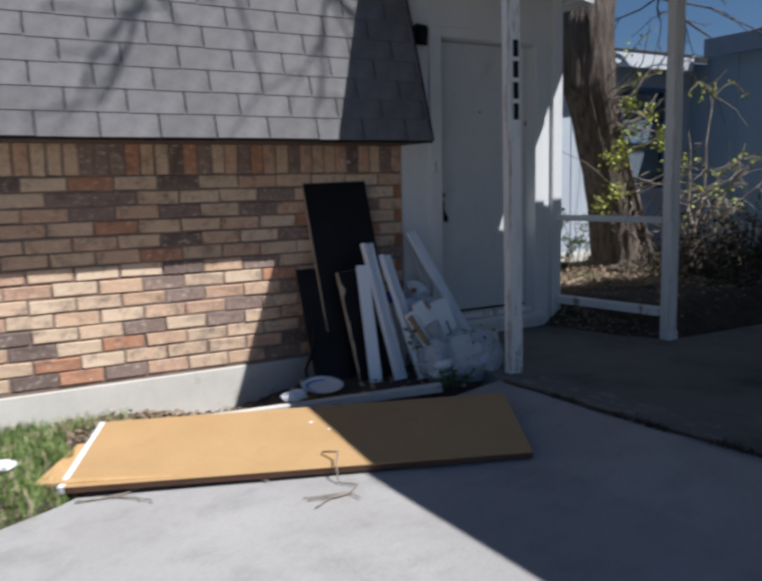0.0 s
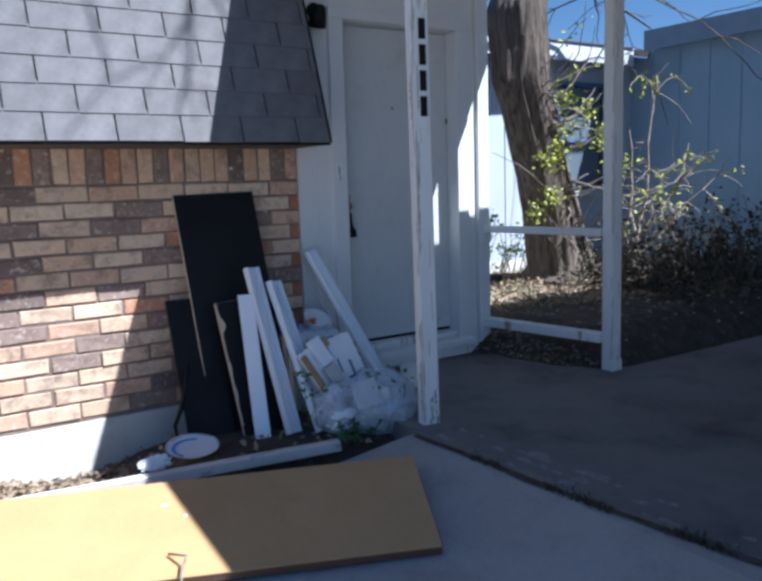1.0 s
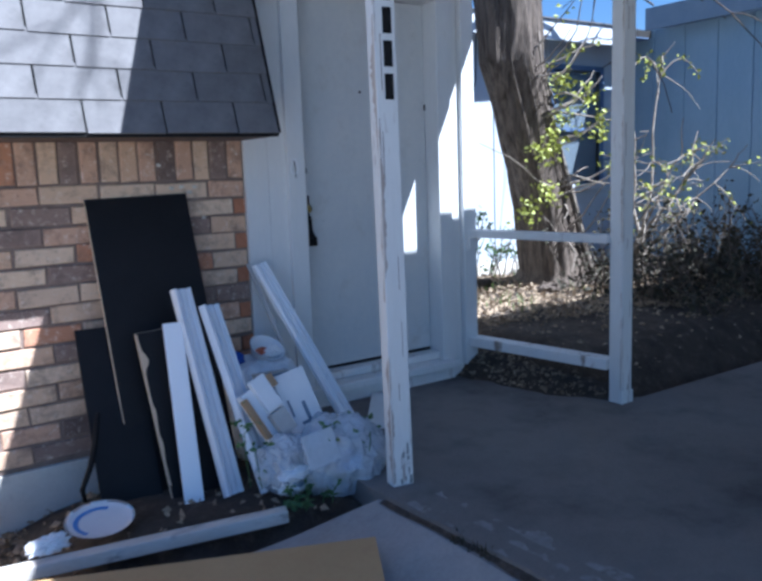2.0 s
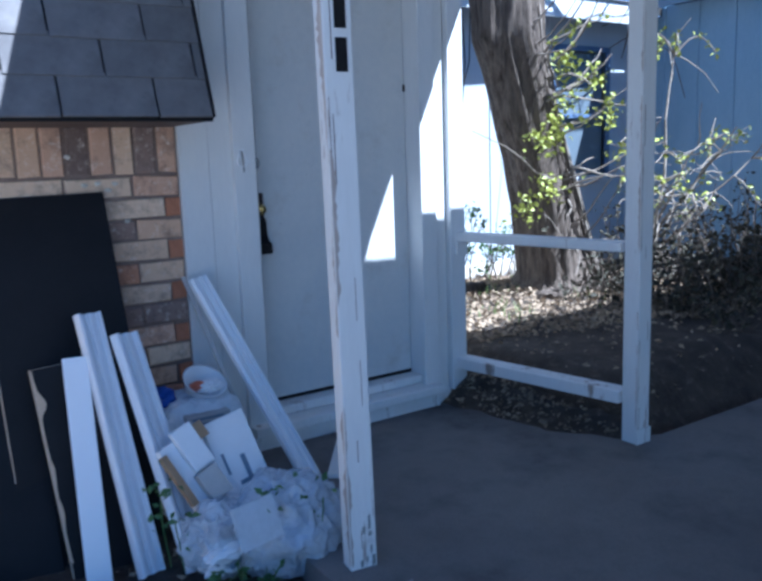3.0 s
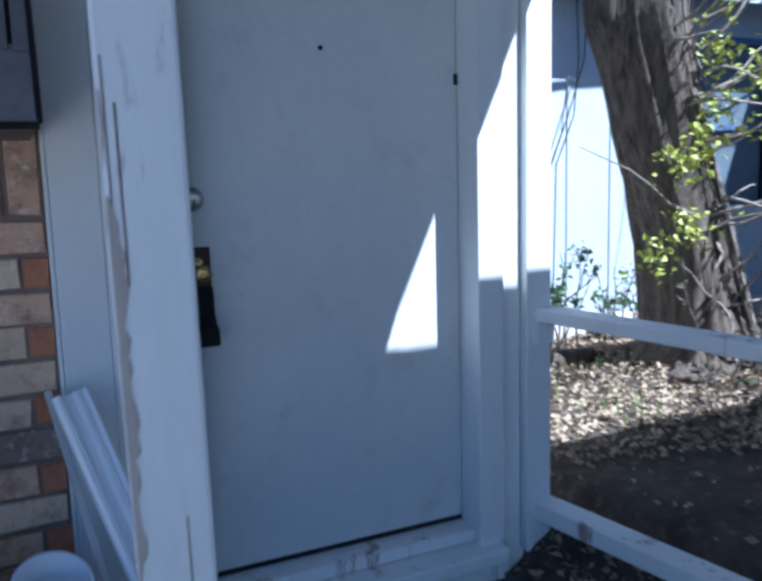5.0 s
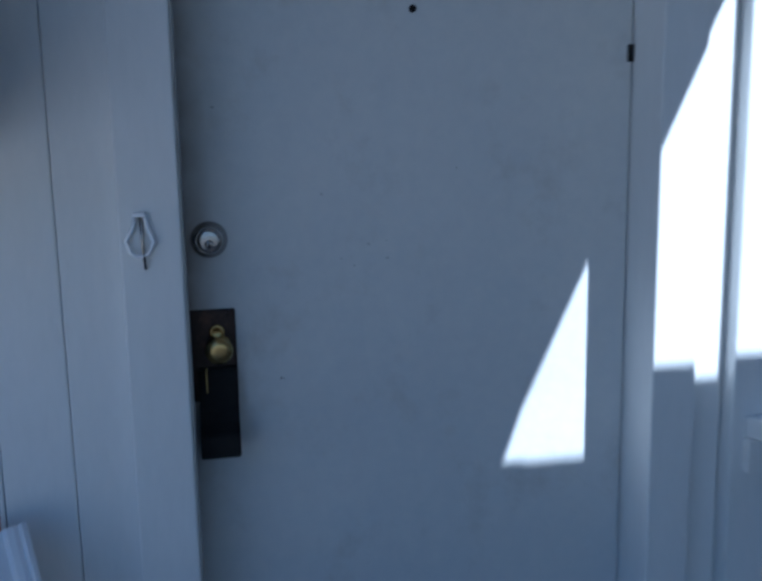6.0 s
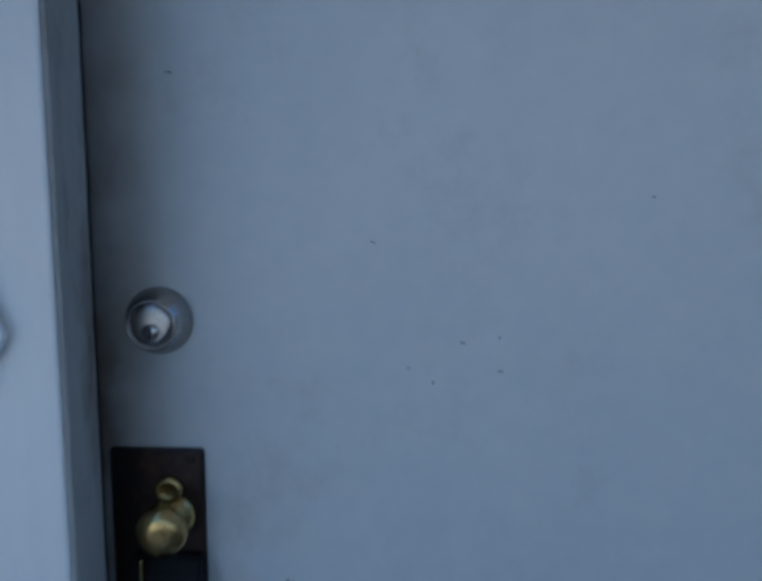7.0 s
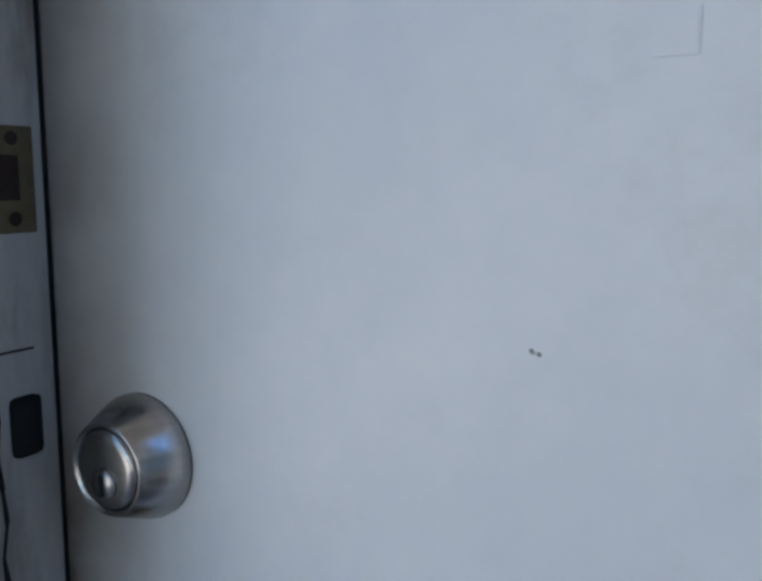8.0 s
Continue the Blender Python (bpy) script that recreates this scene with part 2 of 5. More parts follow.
PAPER = surface("white_carton", (0.80, 0.81, 0.82), (0.88, 0.88, 0.88), 8, 0.5, bump=0.08)
PAPERBLUE = surface("blue_print", (0.10, 0.24, 0.58), (0.16, 0.33, 0.68), 8, 0.5, bump=0.05)
CLOTHBLUE = surface("blue_cloth", (0.02, 0.05, 0.26), (0.05, 0.10, 0.42), 12, 0.9, bump=0.5)
RED = surface("red_plastic", (0.42, 0.10, 0.05), (0.60, 0.20, 0.10), 12, 0.5)
CLEARBAG = film_plastic("clear_plastic_bag", (0.80, 0.85, 0.91), 0.42, 0.12)
MILKBAG = film_plastic("milky_plastic", (0.80, 0.84, 0.88), 0.10, 0.22)
CUPWHITE = surface("white_plastic", (0.74, 0.76, 0.78), (0.84, 0.84, 0.84), 8, 0.35, bump=0.05)
GLASS = glass_material()
# Its dark tone carries the deep shade beneath the mansard.
EAVEBOARD = surface("shade_dark_eave_board", (0.07, 0.05, 0.04), (0.14, 0.10, 0.08), 5, 0.8, bump=0.2, stretch=(0.4, 3, 1))
SOFFIT = surface("soffit_board", (0.40, 0.40, 0.39), (0.52, 0.51, 0.49), 4, 0.7, bump=0.2)

# ---- mesh helpers ----


def thing(name, at, label, category, group="", kind=""):
    ob = new(name)
    ob.empty_display_size = 0.1
    ob.location = at
    return tagged(ob, label, category, group, kind)


def root_place(ob):
    p = Vector((0, 0, 0))
    while ob is not None:
        p += ob.location
        ob = ob.parent
    return p


def part(name, bm, material, parent=None, label="", smooth=False):
    """Links a bmesh, made in world places, as one mesh object, as a child of parent where that is given."""
    me = bpy.data.meshes.new(name)
    if parent is not None:
        off = root_place(parent)
        for v in bm.verts:
            v.co -= off
    bm.to_mesh(me)
    bm.free()
    me.materials.append(material)
    if smooth:
        for p in me.polygons:
            p.use_smooth = True
    ob = new(name, me)
    if parent is not None:
        ob.parent = parent
    if label:
        ob["label"] = label
    return ob


def box(lo, hi, bevel=0.0, bm=None, m=None):
    bm = bm or bmesh.new()
    size, mid = [b - a for a, b in zip(lo, hi)], [(a + b) / 2 for a, b in zip(lo, hi)]
    made = bmesh.ops.create_cube(bm, size=1.0)["verts"]
    for v in made:
        v.co = Vector((v.co.x * size[0] + mid[0], v.co.y * size[1] + mid[1], v.co.z * size[2] + mid[2]))
    if bevel:
        edges = {e for v in made for e in v.link_edges}
        made = list({v for f in bmesh.ops.bevel(bm, geom=list(edges), offset=bevel, segments=2, affect="EDGES", profile=0.6)["faces"] for v in f.verts} | {v for v in made if v.is_valid})
    if m is not None:
        for v in made:
            v.co = m @ v.co
    return bm


def frame_of(origin, along, side):
    """A matrix whose x runs along, whose y lies towards side."""
    x = Vector(along).normalized()
    z = x.cross(Vector(side)).normalized()
    y = z.cross(x)
    m = Matrix((x, y, z)).transposed().to_4x4()
    m.translation = origin
    return m


def tube(points, radii, sides=8, bm=None, cap=True):
    bm = bm or bmesh.new()
    points = [Vector(p) for p in points]
    rings = []
    for i, p in enumerate(points):
        d = (points[min(i + 1, len(points) - 1)] - points[max(i - 1, 0)]).normalized()
        a = d.orthogonal().normalized() if i == 0 else (rings_a - d * rings_a.dot(d)).normalized()
        rings_a = a
        b = d.cross(a)
        r = radii[i] if isinstance(radii, (list, tuple)) else radii
        rings.append([bm.verts.new(p + r * (math.cos(t) * a + math.sin(t) * b)) for t in [2 * math.pi * k / sides for k in range(sides)]])
    for r0, r1 in zip(rings, rings[1:]):
        for k in range(sides):
            bm.faces.new((r0[k], r0[(k + 1) % sides], r1[(k + 1) % sides], r1[k]))
    if cap:
        bm.faces.new(list(reversed(rings[0])))
        bm.faces.new(rings[-1])
    return bm


def turned(profile, at, axis=(0, 0, 1), sides=32, bm=None):
    """A turned body: profile rows of (radius, height along the axis)."""
    bm = bm or bmesh.new()
    q = Vector((0, 0, 1)).rotation_difference(Vector(axis))
    rings = []
    for r, h in profile:
        rings.append([bm.verts.new(Vector(at) + q @ Vector((max(r, 1e-4) * math.cos(t), max(r, 1e-4) * math.sin(t), h))) for t in [2 * math.pi * k / sides for k in range(sides)]])
    for r0, r1 in zip(rings, rings[1:]):
        for k in range(sides):
            bm.faces.new((r0[k], r0[(k + 1) % sides], r1[(k + 1) % sides], r1[k]))
    bm.faces.new(list(reversed(rings[0])))
    bm.faces.new(rings[-1])
    return bm


def extrude_profile(profile, m, length, bm=None):
    """A bar of the given cross-section (u, v), run along the x of m."""
    bm = bm or bmesh.new()
    ends = [[bm.verts.new(m @ Vector((s, u, v))) for u, v in profile] for s in (0, length)]
    k = len(profile)
    for i in range(k):
        bm.faces.new((ends[0][i], ends[0][(i + 1) % k], ends[1][(i + 1) % k], ends[1][i]))
    bm.faces.new(list(reversed(ends[0])))
    bm.faces.new(ends[1])
    return bm


def blob(at, size, seed, bumps=0.18, sub=4, flat=None, rough=3.0):
    """A crumpled rounded body."""
    bm = bmesh.new()
    bmesh.ops.create_icosphere(bm, subdivisions=sub, radius=1.0)
    for v in bm.verts:
        p = v.co.copy()
        k = 1 + bumps * noise.noise(p * rough + Vector((seed, 0, 0))) + bumps * 0.6 * abs(noise.noise(p * rough * 2.7 + Vector((0, seed, 0))))
        v.co = Vector((p.x * size[0] * k + at[0], p.y * size[1] * k + at[1], p.z * size[2] * k + at[2]))
        if flat is not None and v.co.z < flat:
            v.co.z = flat + 0.002 * p.x
    return bm


def smooth_step(a, b, x):
    t = min(max((x - a) / (b - a), 0), 1)
    return t * t * (3 - 2 * t)


# ---- ground ----


def joint_x(y):
    """The line of the joint between the carport floor and the driveway."""
    return -0.152 + 0.036 * max(-1.4 - y, 0) + 0.06 * max(-2.6 - y, 0)


def drive_z(x):
    return -0.012 + 0.23 * max(min(x + 0.17, 0), -0.53) + 0.06 * max(min(x + 0.70, 0), -2.4)


def curb_y(x):
    return -1.255 - (x + 0.49) * 0.30


def ground_z(x, y):
    z = -0.20 + 0.02 * noise.noise(Vector((x * 1.3, y * 1.3, 0)))
    bed = smooth_step(-2.1, -1.7, x) * smooth_step(curb_y(x) - 0.02, curb_y(x) + 0.06, y)
    if x < 0:
        far = smooth_step(-0.95, -1.55, x)
        z = z * (1 - bed) + bed * (-0.06 - 0.22 * far - 0.12 * (1 - far) * smooth_step(-0.60, -0.10, y) * smooth_step(-0.45, -0.8, x) + 0.02 * noise.noise(Vector((x * 6, y * 6, 3))))
    in_drive = smooth_step(-2.9, -2.6, x) * (1 - bed) if y < -0.9 else 0
    in_drive = max(in_drive, smooth_step(-1.25, -1.45, y) if x < -2.5 else smooth_step(-1.75, -1.9, y))
    z = z * (1 - in_drive) + in_drive * (drive_z(x) - 0.08)
    if x > -0.2:
        z = z * (1 - smooth_step(-0.2, -0.1, x)) - 0.09 * smooth_step(-0.2, -0.1, x)
    yard = smooth_step(1.5, 1.75, x) * smooth_step(-1.30, -0.85, y)
    yard = max(yard, smooth_step(2.5, 4.0, y))
    return z * (1 - yard) + yard * (0.24 - 0.09 * smooth_step(1.3, 2.3, y) + 0.05 * noise.noise(Vector((x * 1.7, y * 1.7, 7))) + 0.02 * noise.noise(Vector((x * 7, y * 7, 2))))


def build_ground():
    xs = [-400, -120, -40, -15, -8] + list(np.arange(-5, 7.01, 0.1)) + [9, 14, 30, 90, 400]
    ys = [-400, -120, -40, -18, -10] + list(np.arange(-6, 4.51, 0.1)) + [6, 10, 25, 90, 400]
    bm = bmesh.new()
    rows = [[bm.verts.new((x, y, ground_z(x, y))) for x in xs] for y in ys]
    for r0, r1 in zip(rows, rows[1:]):
        for i in range(len(xs) - 1):
            bm.faces.new((r0[i], r0[i + 1], r1[i + 1], r1[i]))
    tagged(part("ground", bm, SOIL, smooth=True), "bare dark earth with dry litter round the house", "ground", kind="structure")


def sheet(outline, top, depth):
    """A slab over an outline; top gives its height at x, y."""
    bm = bmesh.new()
    up = [bm.verts.new((x, y, top(x, y))) for x, y in outline]
    low = [bm.verts.new((x, y, top(x, y) - depth)) for x, y in outline]
    bm.faces.new(up)
    bm.faces.new(list(reversed(low)))
    k = len(outline)
    for i in range(k):
        bm.faces.new((up[(i + 1) % k], up[i], low[i], low[(i + 1) % k]))
    bmesh.ops.recalc_face_normals(bm, faces=bm.faces)
    return bm


def build_paving():
    drive = bmesh.new()
    xs = [-12, -8, -5, -4.5, -3.6, -3.2] + list(np.arange(-2.8, -0.79, 0.1)) + [-0.7, -0.6, -0.52, -0.44, -0.36, -0.28, -0.22, -0.17, -0.10, 0.0]
    back = [(-12, -1.75), (-4.5, -1.72), (-3.03, -1.49), (-2.77, -1.345), (-2.4, -1.15), (-1.95, -0.88), (-0.52, -1.33), (-0.10, -1.42), (0.0, -1.42)]
    columns = []
    for x in xs:
        top = float(np.interp(x, [p[0] for p in back], [p[1] for p in back]))
        columns.append([drive.verts.new((x, y, drive_z(x) + 0.003 * noise.noise(Vector((x * 1.5, y * 1.5, 0))))) for y in [-12 + (top + 12) * k / 24 for k in range(25)]])
        columns[-1].append(drive.verts.new((x, top, drive_z(x) - 0.12)))
    for c0, c1 in zip(columns, columns[1:]):
        for k in range(25):
            drive.faces.new((c0[k], c1[k], c1[k + 1], c0[k + 1]))
    tagged(part("driveway", drive, CONCRETE), "pale sunlit concrete driveway with stains", "driveway", kind="structure")
    drive_top = scene.objects["driveway"]
    # Dark ribbon of uneven width laid along the joint.
    dirt, rows = bmesh.new(), []
    for y in np.arange(-1.44, -9.0, -0.06):
        x, w = joint_x(y) + 0.010 * noise.noise(Vector((0, y * 3.1, 5))), 0.034 + 0.024 * noise.noise(Vector((3, y * 4.3, 0)))
        rows.append([dirt.verts.new((x - w, y, drive_z(x - w) + 0.006)), dirt.verts.new((x + 0.006, y, drive_z(x) + 0.010))])
    for r0, r1 in zip(rows, rows[1:]):
        dirt.faces.new((r0[0], r1[0], r1[1], r0[1]))
    part("joint_strip", dirt, BARK, drive_top, "dark uneven strip along the joint")
    # the carport floor, with a worn front corner at the side of the driveway
    edge = [(joint_x(y) + 0.010 * noise.noise(Vector((0, y * 3.1, 5))), y) for y in np.arange(-1.45, -9.0, -0.12)]
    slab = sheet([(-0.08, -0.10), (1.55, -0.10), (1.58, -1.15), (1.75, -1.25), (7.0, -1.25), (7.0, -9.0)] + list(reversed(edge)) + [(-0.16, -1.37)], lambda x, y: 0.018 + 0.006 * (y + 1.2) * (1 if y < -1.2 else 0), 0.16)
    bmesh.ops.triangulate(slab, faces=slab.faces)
    tagged(part("pavement", slab, SLAB), "stained concrete floor, toned darker for the carport's shade", "pavement", kind="structure")


def build_worn_edge():
    slab, worn = scene.objects["pavement"], bmesh.new()
    for band in range(3):
        last = None
        for k in range(150):
            y = -1.56 - 0.016 * k
            x0 = joint_x(y) + 0.012 + 0.075 * band + 0.02 * noise.noise(Vector((band * 7, y * 5, 1)))
            w = 0.11 * noise.noise(Vector((band * 3.1, y * 6.5, 6))) + 0.05 * noise.noise(Vector((band, y * 19, 2))) + 0.004
            z = 0.0195 + 0.006 * (y + 1.2)
            row = [worn.verts.new((x0, y, z)), worn.verts.new((x0 + w, y, z + 0.0015))] if w > 0.006 else None
            if row and last:
                worn.faces.new((last[0], row[0], row[1], last[1]))
            last = row
    for v in [v for v in worn.verts if not v.link_faces]:
        worn.verts.remove(v)
    part("worn_patch", worn, WORNEDGE, slab, "pale scuffed concrete along the edge")


build_ground()
build_paving()
build_worn_edge()

# ---- house front: brick, foundation, mansard ----
COURSE, LENGTH, JOINT = 0.0908, 0.268, 0.0135
BRICK_END, BRICK_FAR = -0.103, -3.6
BRICK_Y, BRICK_LOW = -0.17, 0.040


def build_brick_wall():
    wall = tagged(part("wall_south", box((BRICK_FAR - 3, BRICK_Y + 0.009, 0.018), (BRICK_END, 0.22, 2.80)), MORTAR), "brick house wall of mixed tan and dark bricks", "wall", kind="structure")
    part("foundation", box((BRICK_FAR - 3, BRICK_Y - 0.012, -0.6), (BRICK_END, 0.20, 0.017), 0.006), FOUNDATION, wall, "pale concrete foundation strip")
    shapes, red = [], []
    for k in range(12):
        bm = box((-LENGTH / 2 + JOINT / 2, 0, -COURSE / 2 + JOINT / 2), (LENGTH / 2 - JOINT / 2, 0.09, COURSE / 2 - JOINT / 2))
        bmesh.ops.bevel(bm, geom=[e for e in bm.edges if all(v.co.y < 0.01 for v in e.verts)], offset=0.004, segments=1, affect="EDGES")
        for v in bm.verts:
            v.co += Vector((noise.noise(v.co * 40 + Vector((k, 0, 0))), noise.noise(v.co * 40 + Vector((0, k, 0))), noise.noise(v.co * 40 + Vector((0, 0, k))))) * 0.0075
        me = bpy.data.meshes.new("brick")
        bm.to_mesh(me)
        bm.free()
        me.materials.append(BRICK if k < 10 else REDBRICK)
        (shapes if k < 10 else red).append(me)
    rnd = random.Random(11)

    def lay(x, z, upright=False, length=1.0, kinds=shapes):
        ob = new("brick", rnd.choice(kinds))
        ob.parent = wall
        ob.location = (x + rnd.uniform(-0.002, 0.002), BRICK_Y + rnd.uniform(-0.004, 0.003), z + rnd.uniform(-0.0015, 0.0015))
        ob.rotation_euler = (0, (radians(90) if upright else 0) + radians(rnd.uniform(-0.6, 0.6)), 0)
        ob.scale = (length, 1, 1)

    for row in range(14):
        z = BRICK_LOW + COURSE * (row + 0.5)
        x = -0.302 if row % 2 else -0.168
        lay((BRICK_END + x) / 2, z, length=(BRICK_END - x) / LENGTH, kinds=shapes if row % 2 or row < 2 else red)
        while x - LENGTH > BRICK_FAR:
            lay(x - LENGTH / 2, z)
            x -= LENGTH
    for k, (x, z) in enumerate(((-0.495, 1.277), (-0.444, 1.282), (-0.404, 1.255), (-0.376, 1.279), (-0.337, 1.124), (-0.55, 1.389))):
        part("mortar_smear", blob((x, BRICK_Y - 0.004, z), (0.012, 0.005, 0.008), 3.0 + k, 0.6, 2), FOUNDATION, wall, "white smear of mortar")
    x = BRICK_END - COURSE / 2
    while x > BRICK_FAR:
        lay(x, BRICK_LOW + 14 * COURSE + LENGTH / 2, upright=True)
        x -= COURSE


EAVE = Vector((0, -0.612, 1.515))
SLOPE = Vector((0, 0.318, 1.0)).normalized()
OUT = Vector((0, -1.0, 0.318)).normalized()
RAKE = -0.118


def build_mansard():
    roof = thing("roof", (-1.8, -0.6, EAVE.z), "steep mansard roof of grey three-tab asphalt shingles", "roof", kind="structure")
    top = 2.76
    bm = bmesh.new()
    prof = [(EAVE.y + 0.012, EAVE.z), (-0.01, EAVE.z), (-0.01, top), (EAVE.y + 0.318 * (top - EAVE.z) + 0.012, top)]
    extrude_profile([(y, z) for y, z in prof], Matrix.Translation((BRICK_FAR - 3, 0, 0)), RAKE - 0.004 - BRICK_FAR + 3, bm)
    bmesh.ops.recalc_face_normals(bm, faces=bm.faces)
    part("deck", bm, FELT, roof)
    part("soffit", box((BRICK_FAR - 3, EAVE.y + 0.03, EAVE.z - 0.012), (RAKE - 0.006, -0.004, EAVE.z - 0.002)), EAVEBOARD, roof, "eave boards coloured dark for the shade under the eave")
    part("drip_edge", box((BRICK_FAR - 3, EAVE.y - 0.004, EAVE.z - 0.014), (RAKE, EAVE.y + 0.02, EAVE.z + 0.004), 0.002), IRON, roof, "dark metal drip edge")
    tab, show = 0.333, 0.143
    rnd = random.Random(4)
    shared = {}

    def tab_mesh(width):
        key = round(width, 3)
        if key not in shared:
            bm2 = box((0, -0.002, 0), (width, 0.004, show * 1.12))
            for v in bm2.verts:
                if v.co.z < 0.01 and v.co.y < 0:
                    v.co.y -= 0.006
            me = bpy.data.meshes.new("shingle")
            bm2.to_mesh(me)
            bm2.free()
            me.materials.append(SHINGLE)
            shared[key] = me
        return shared[key]

    tilt = Matrix((Vector((1, 0, 0)), -OUT, SLOPE)).transposed()
    for row in range(9):
        base = EAVE + SLOPE * (show * row) + OUT * 0.006
        right = RAKE
        x = -0.990 + tab * 4 - (tab / 2 if row % 2 else 0)
        while x > BRICK_FAR:
            lo, hi = x - tab, min(x, right)
            if hi - lo > 0.03:
                ob = new("shingle", tab_mesh(hi - lo - 0.009))
                ob.parent = roof
                m = tilt.to_4x4()
                m.translation = base + Vector((lo + 0.0045, 0, 0)) + SLOPE * rnd.uniform(-0.003, 0.003) - roof.location
                ob.matrix_basis = m @ Matrix.Rotation(radians(rnd.uniform(-0.25, 0.25)), 4, "Y")
            x -= tab
    part("rake_edge", extrude_profile([(-0.012, -0.012), (0.0, -0.012), (0.0, 0.012), (-0.012, 0.012)], frame_of(EAVE + Vector((RAKE + 0.006, 0, 0)) + OUT * 0.004, SLOPE, (1, 0, 0)), 1.29), IRON, roof)


build_mansard()

# ---- entry wall and door ----
DOOR_L, DOOR_R, DOOR_LOW, DOOR_TOP, DOOR_Y = 0.235, 1.172, 0.205, 2.305, -0.07
CASE_Y, SIDE_Y = -0.205, -0.182
CORNER_X = 1.448


def build_entry_wall():
    wall = thing("wall_east", (0.65, -0.1, 0.06), "white painted timber wall round the entry door", "wall", kind="structure")
    # body behind the boards, with the opening for the door
    part("left_body", box((-0.090, SIDE_Y + 0.012, 0.03), (0.17, 0.30, 2.80)), WHITE, wall)
    part("right_body", box((DOOR_R + 0.05, SIDE_Y + 0.012, 0.03), (CORNER_X - 0.01, 0.30, 2.80)), WHITE, wall)
    part("head_body", box((0.17, SIDE_Y + 0.012, DOOR_TOP + 0.06), (DOOR_R + 0.05, 0.30, 2.80)), WHITE, wall)
    part("side_body", box((CORNER_X - 0.03, 0.30, 0.0), (CORNER_X - 0.01, 6.0, 2.80)), WHITE, wall)
    # grooved sheets
    for name, x0, x1 in (("siding_board", -0.0915, 0.0306), ("siding_board", 0.0316, 0.1366), ("siding_board", DOOR_R + 0.093, 1.340)):
        part(name, box((x0, SIDE_Y, 0.05), (x1, SIDE_Y + 0.013, 2.80), 0.003), WHITE, wall)
    part("corner_board", box((-0.1025, SIDE_Y - 0.002, 0.0), (-0.0925, -0.10, 2.80), 0.002), WHITE, wall)
    part("corner_board", box((1.349, CASE_Y - 0.008, 0.08), (CORNER_X, SIDE_Y + 0.02, 2.80), 0.004), WHITE, wall)
    part("corner_board", box((CORNER_X - 0.004, SIDE_Y + 0.021, 0.06), (CORNER_X + 0.014, 0.10, 2.80), 0.004), WHITE, wall)
    part("side_siding", box((CORNER_X - 0.009, 0.102, 0.06), (CORNER_X + 0.004, 6.0, 2.80), 0.0), WHITE, wall)
    part("head_board", box((0.136, SIDE_Y - 0.002, DOOR_TOP + 0.075), (DOOR_R + 0.092, SIDE_Y + 0.012, 2.80), 0.003), WHITE, wall)
    # casing
    part("casing", box((0.137, CASE_Y, 0.10), (0.2425, SIDE_Y + 0.01, DOOR_TOP + 0.004), 0.004), WHITE, wall)
    part("casing", box((DOOR_R - 0.006, CASE_Y, 0.10), (DOOR_R + 0.091, SIDE_Y + 0.01, DOOR_TOP + 0.004), 0.004), WHITE, wall)
    part("casing", box((0.137, CASE_Y, DOOR_TOP + 0.005), (DOOR_R + 0.091, SIDE_Y + 0.01, DOOR_TOP + 0.074), 0.004), WHITE, wall)
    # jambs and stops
    part("jamb", box((0.195, CASE_Y + 0.012, 0.12), (0.2175, 0.06, DOOR_TOP)), JAMB, wall, "grimy painted jamb, darkened for its shade, with old bolt holes")
    part("jamb", box((DOOR_R + 0.004, CASE_Y + 0.03, 0.12), (DOOR_R + 0.05, 0.06, DOOR_TOP)), WHITE, wall)
    part("jamb", box((0.195, CASE_Y + 0.03, DOOR_TOP + 0.001), (DOOR_R + 0.05, 0.06, DOOR_TOP + 0.03)), WHITE, wall)
    part("door_stop", box((0.2427, CASE_Y + 0.003, 0.145), (0.2468, -0.137, DOOR_TOP - 0.002), 0.0015), JAMB, wall, "weathered stop on the jamb, greyed for the reveal's shade")
    plate = part("strike_plate", box((0.2170, -0.128, 1.464), (0.2193, -0.078, 1.523), 0.0009), STRIKE, wall, "tarnished strike plate on the jamb")
    part("bolt_hole", box((0.2185, -0.119, 1.482), (0.2196, -0.088, 1.507), 0.0004), BRONZE, plate)
    for z in (1.472, 1.516):
        part("screw", turned([(0.004, 0), (0.004, 0.0008), (0.002, 0.001)], (0.2191, -0.092, z), (1, 0, 0), 12), BRONZE, plate)
    crack = bmesh.new()
    rnd = random.Random(6)
    line = [(0.2176, -0.1095 + rnd.uniform(-0.0022, 0.0022), 0.30 + 0.02 * k) for k in range(57)]
    for (x, y, z), (_, y2, z2) in zip(line, line[1:]):
        w, w2 = 0.0008 + 0.0028 * rnd.random() ** 2 * (1.6 if z < 1.33 else 0.6), 0.0012
        crack.faces.new([crack.verts.new(q) for q in ((x + 0.0002, y - w, z), (x + 0.0002, y + w, z), (x + 0.0002, y2 + w2, z2), (x + 0.0002, y2 - w2, z2))])
    part("paint_crack", crack, GAPBLACK, wall, "black crack where the paint has split")
    part("paint_crack", box((0.2174, -0.107, 1.397), (0.2179, -0.084, 1.3985)), BRONZE, wall)
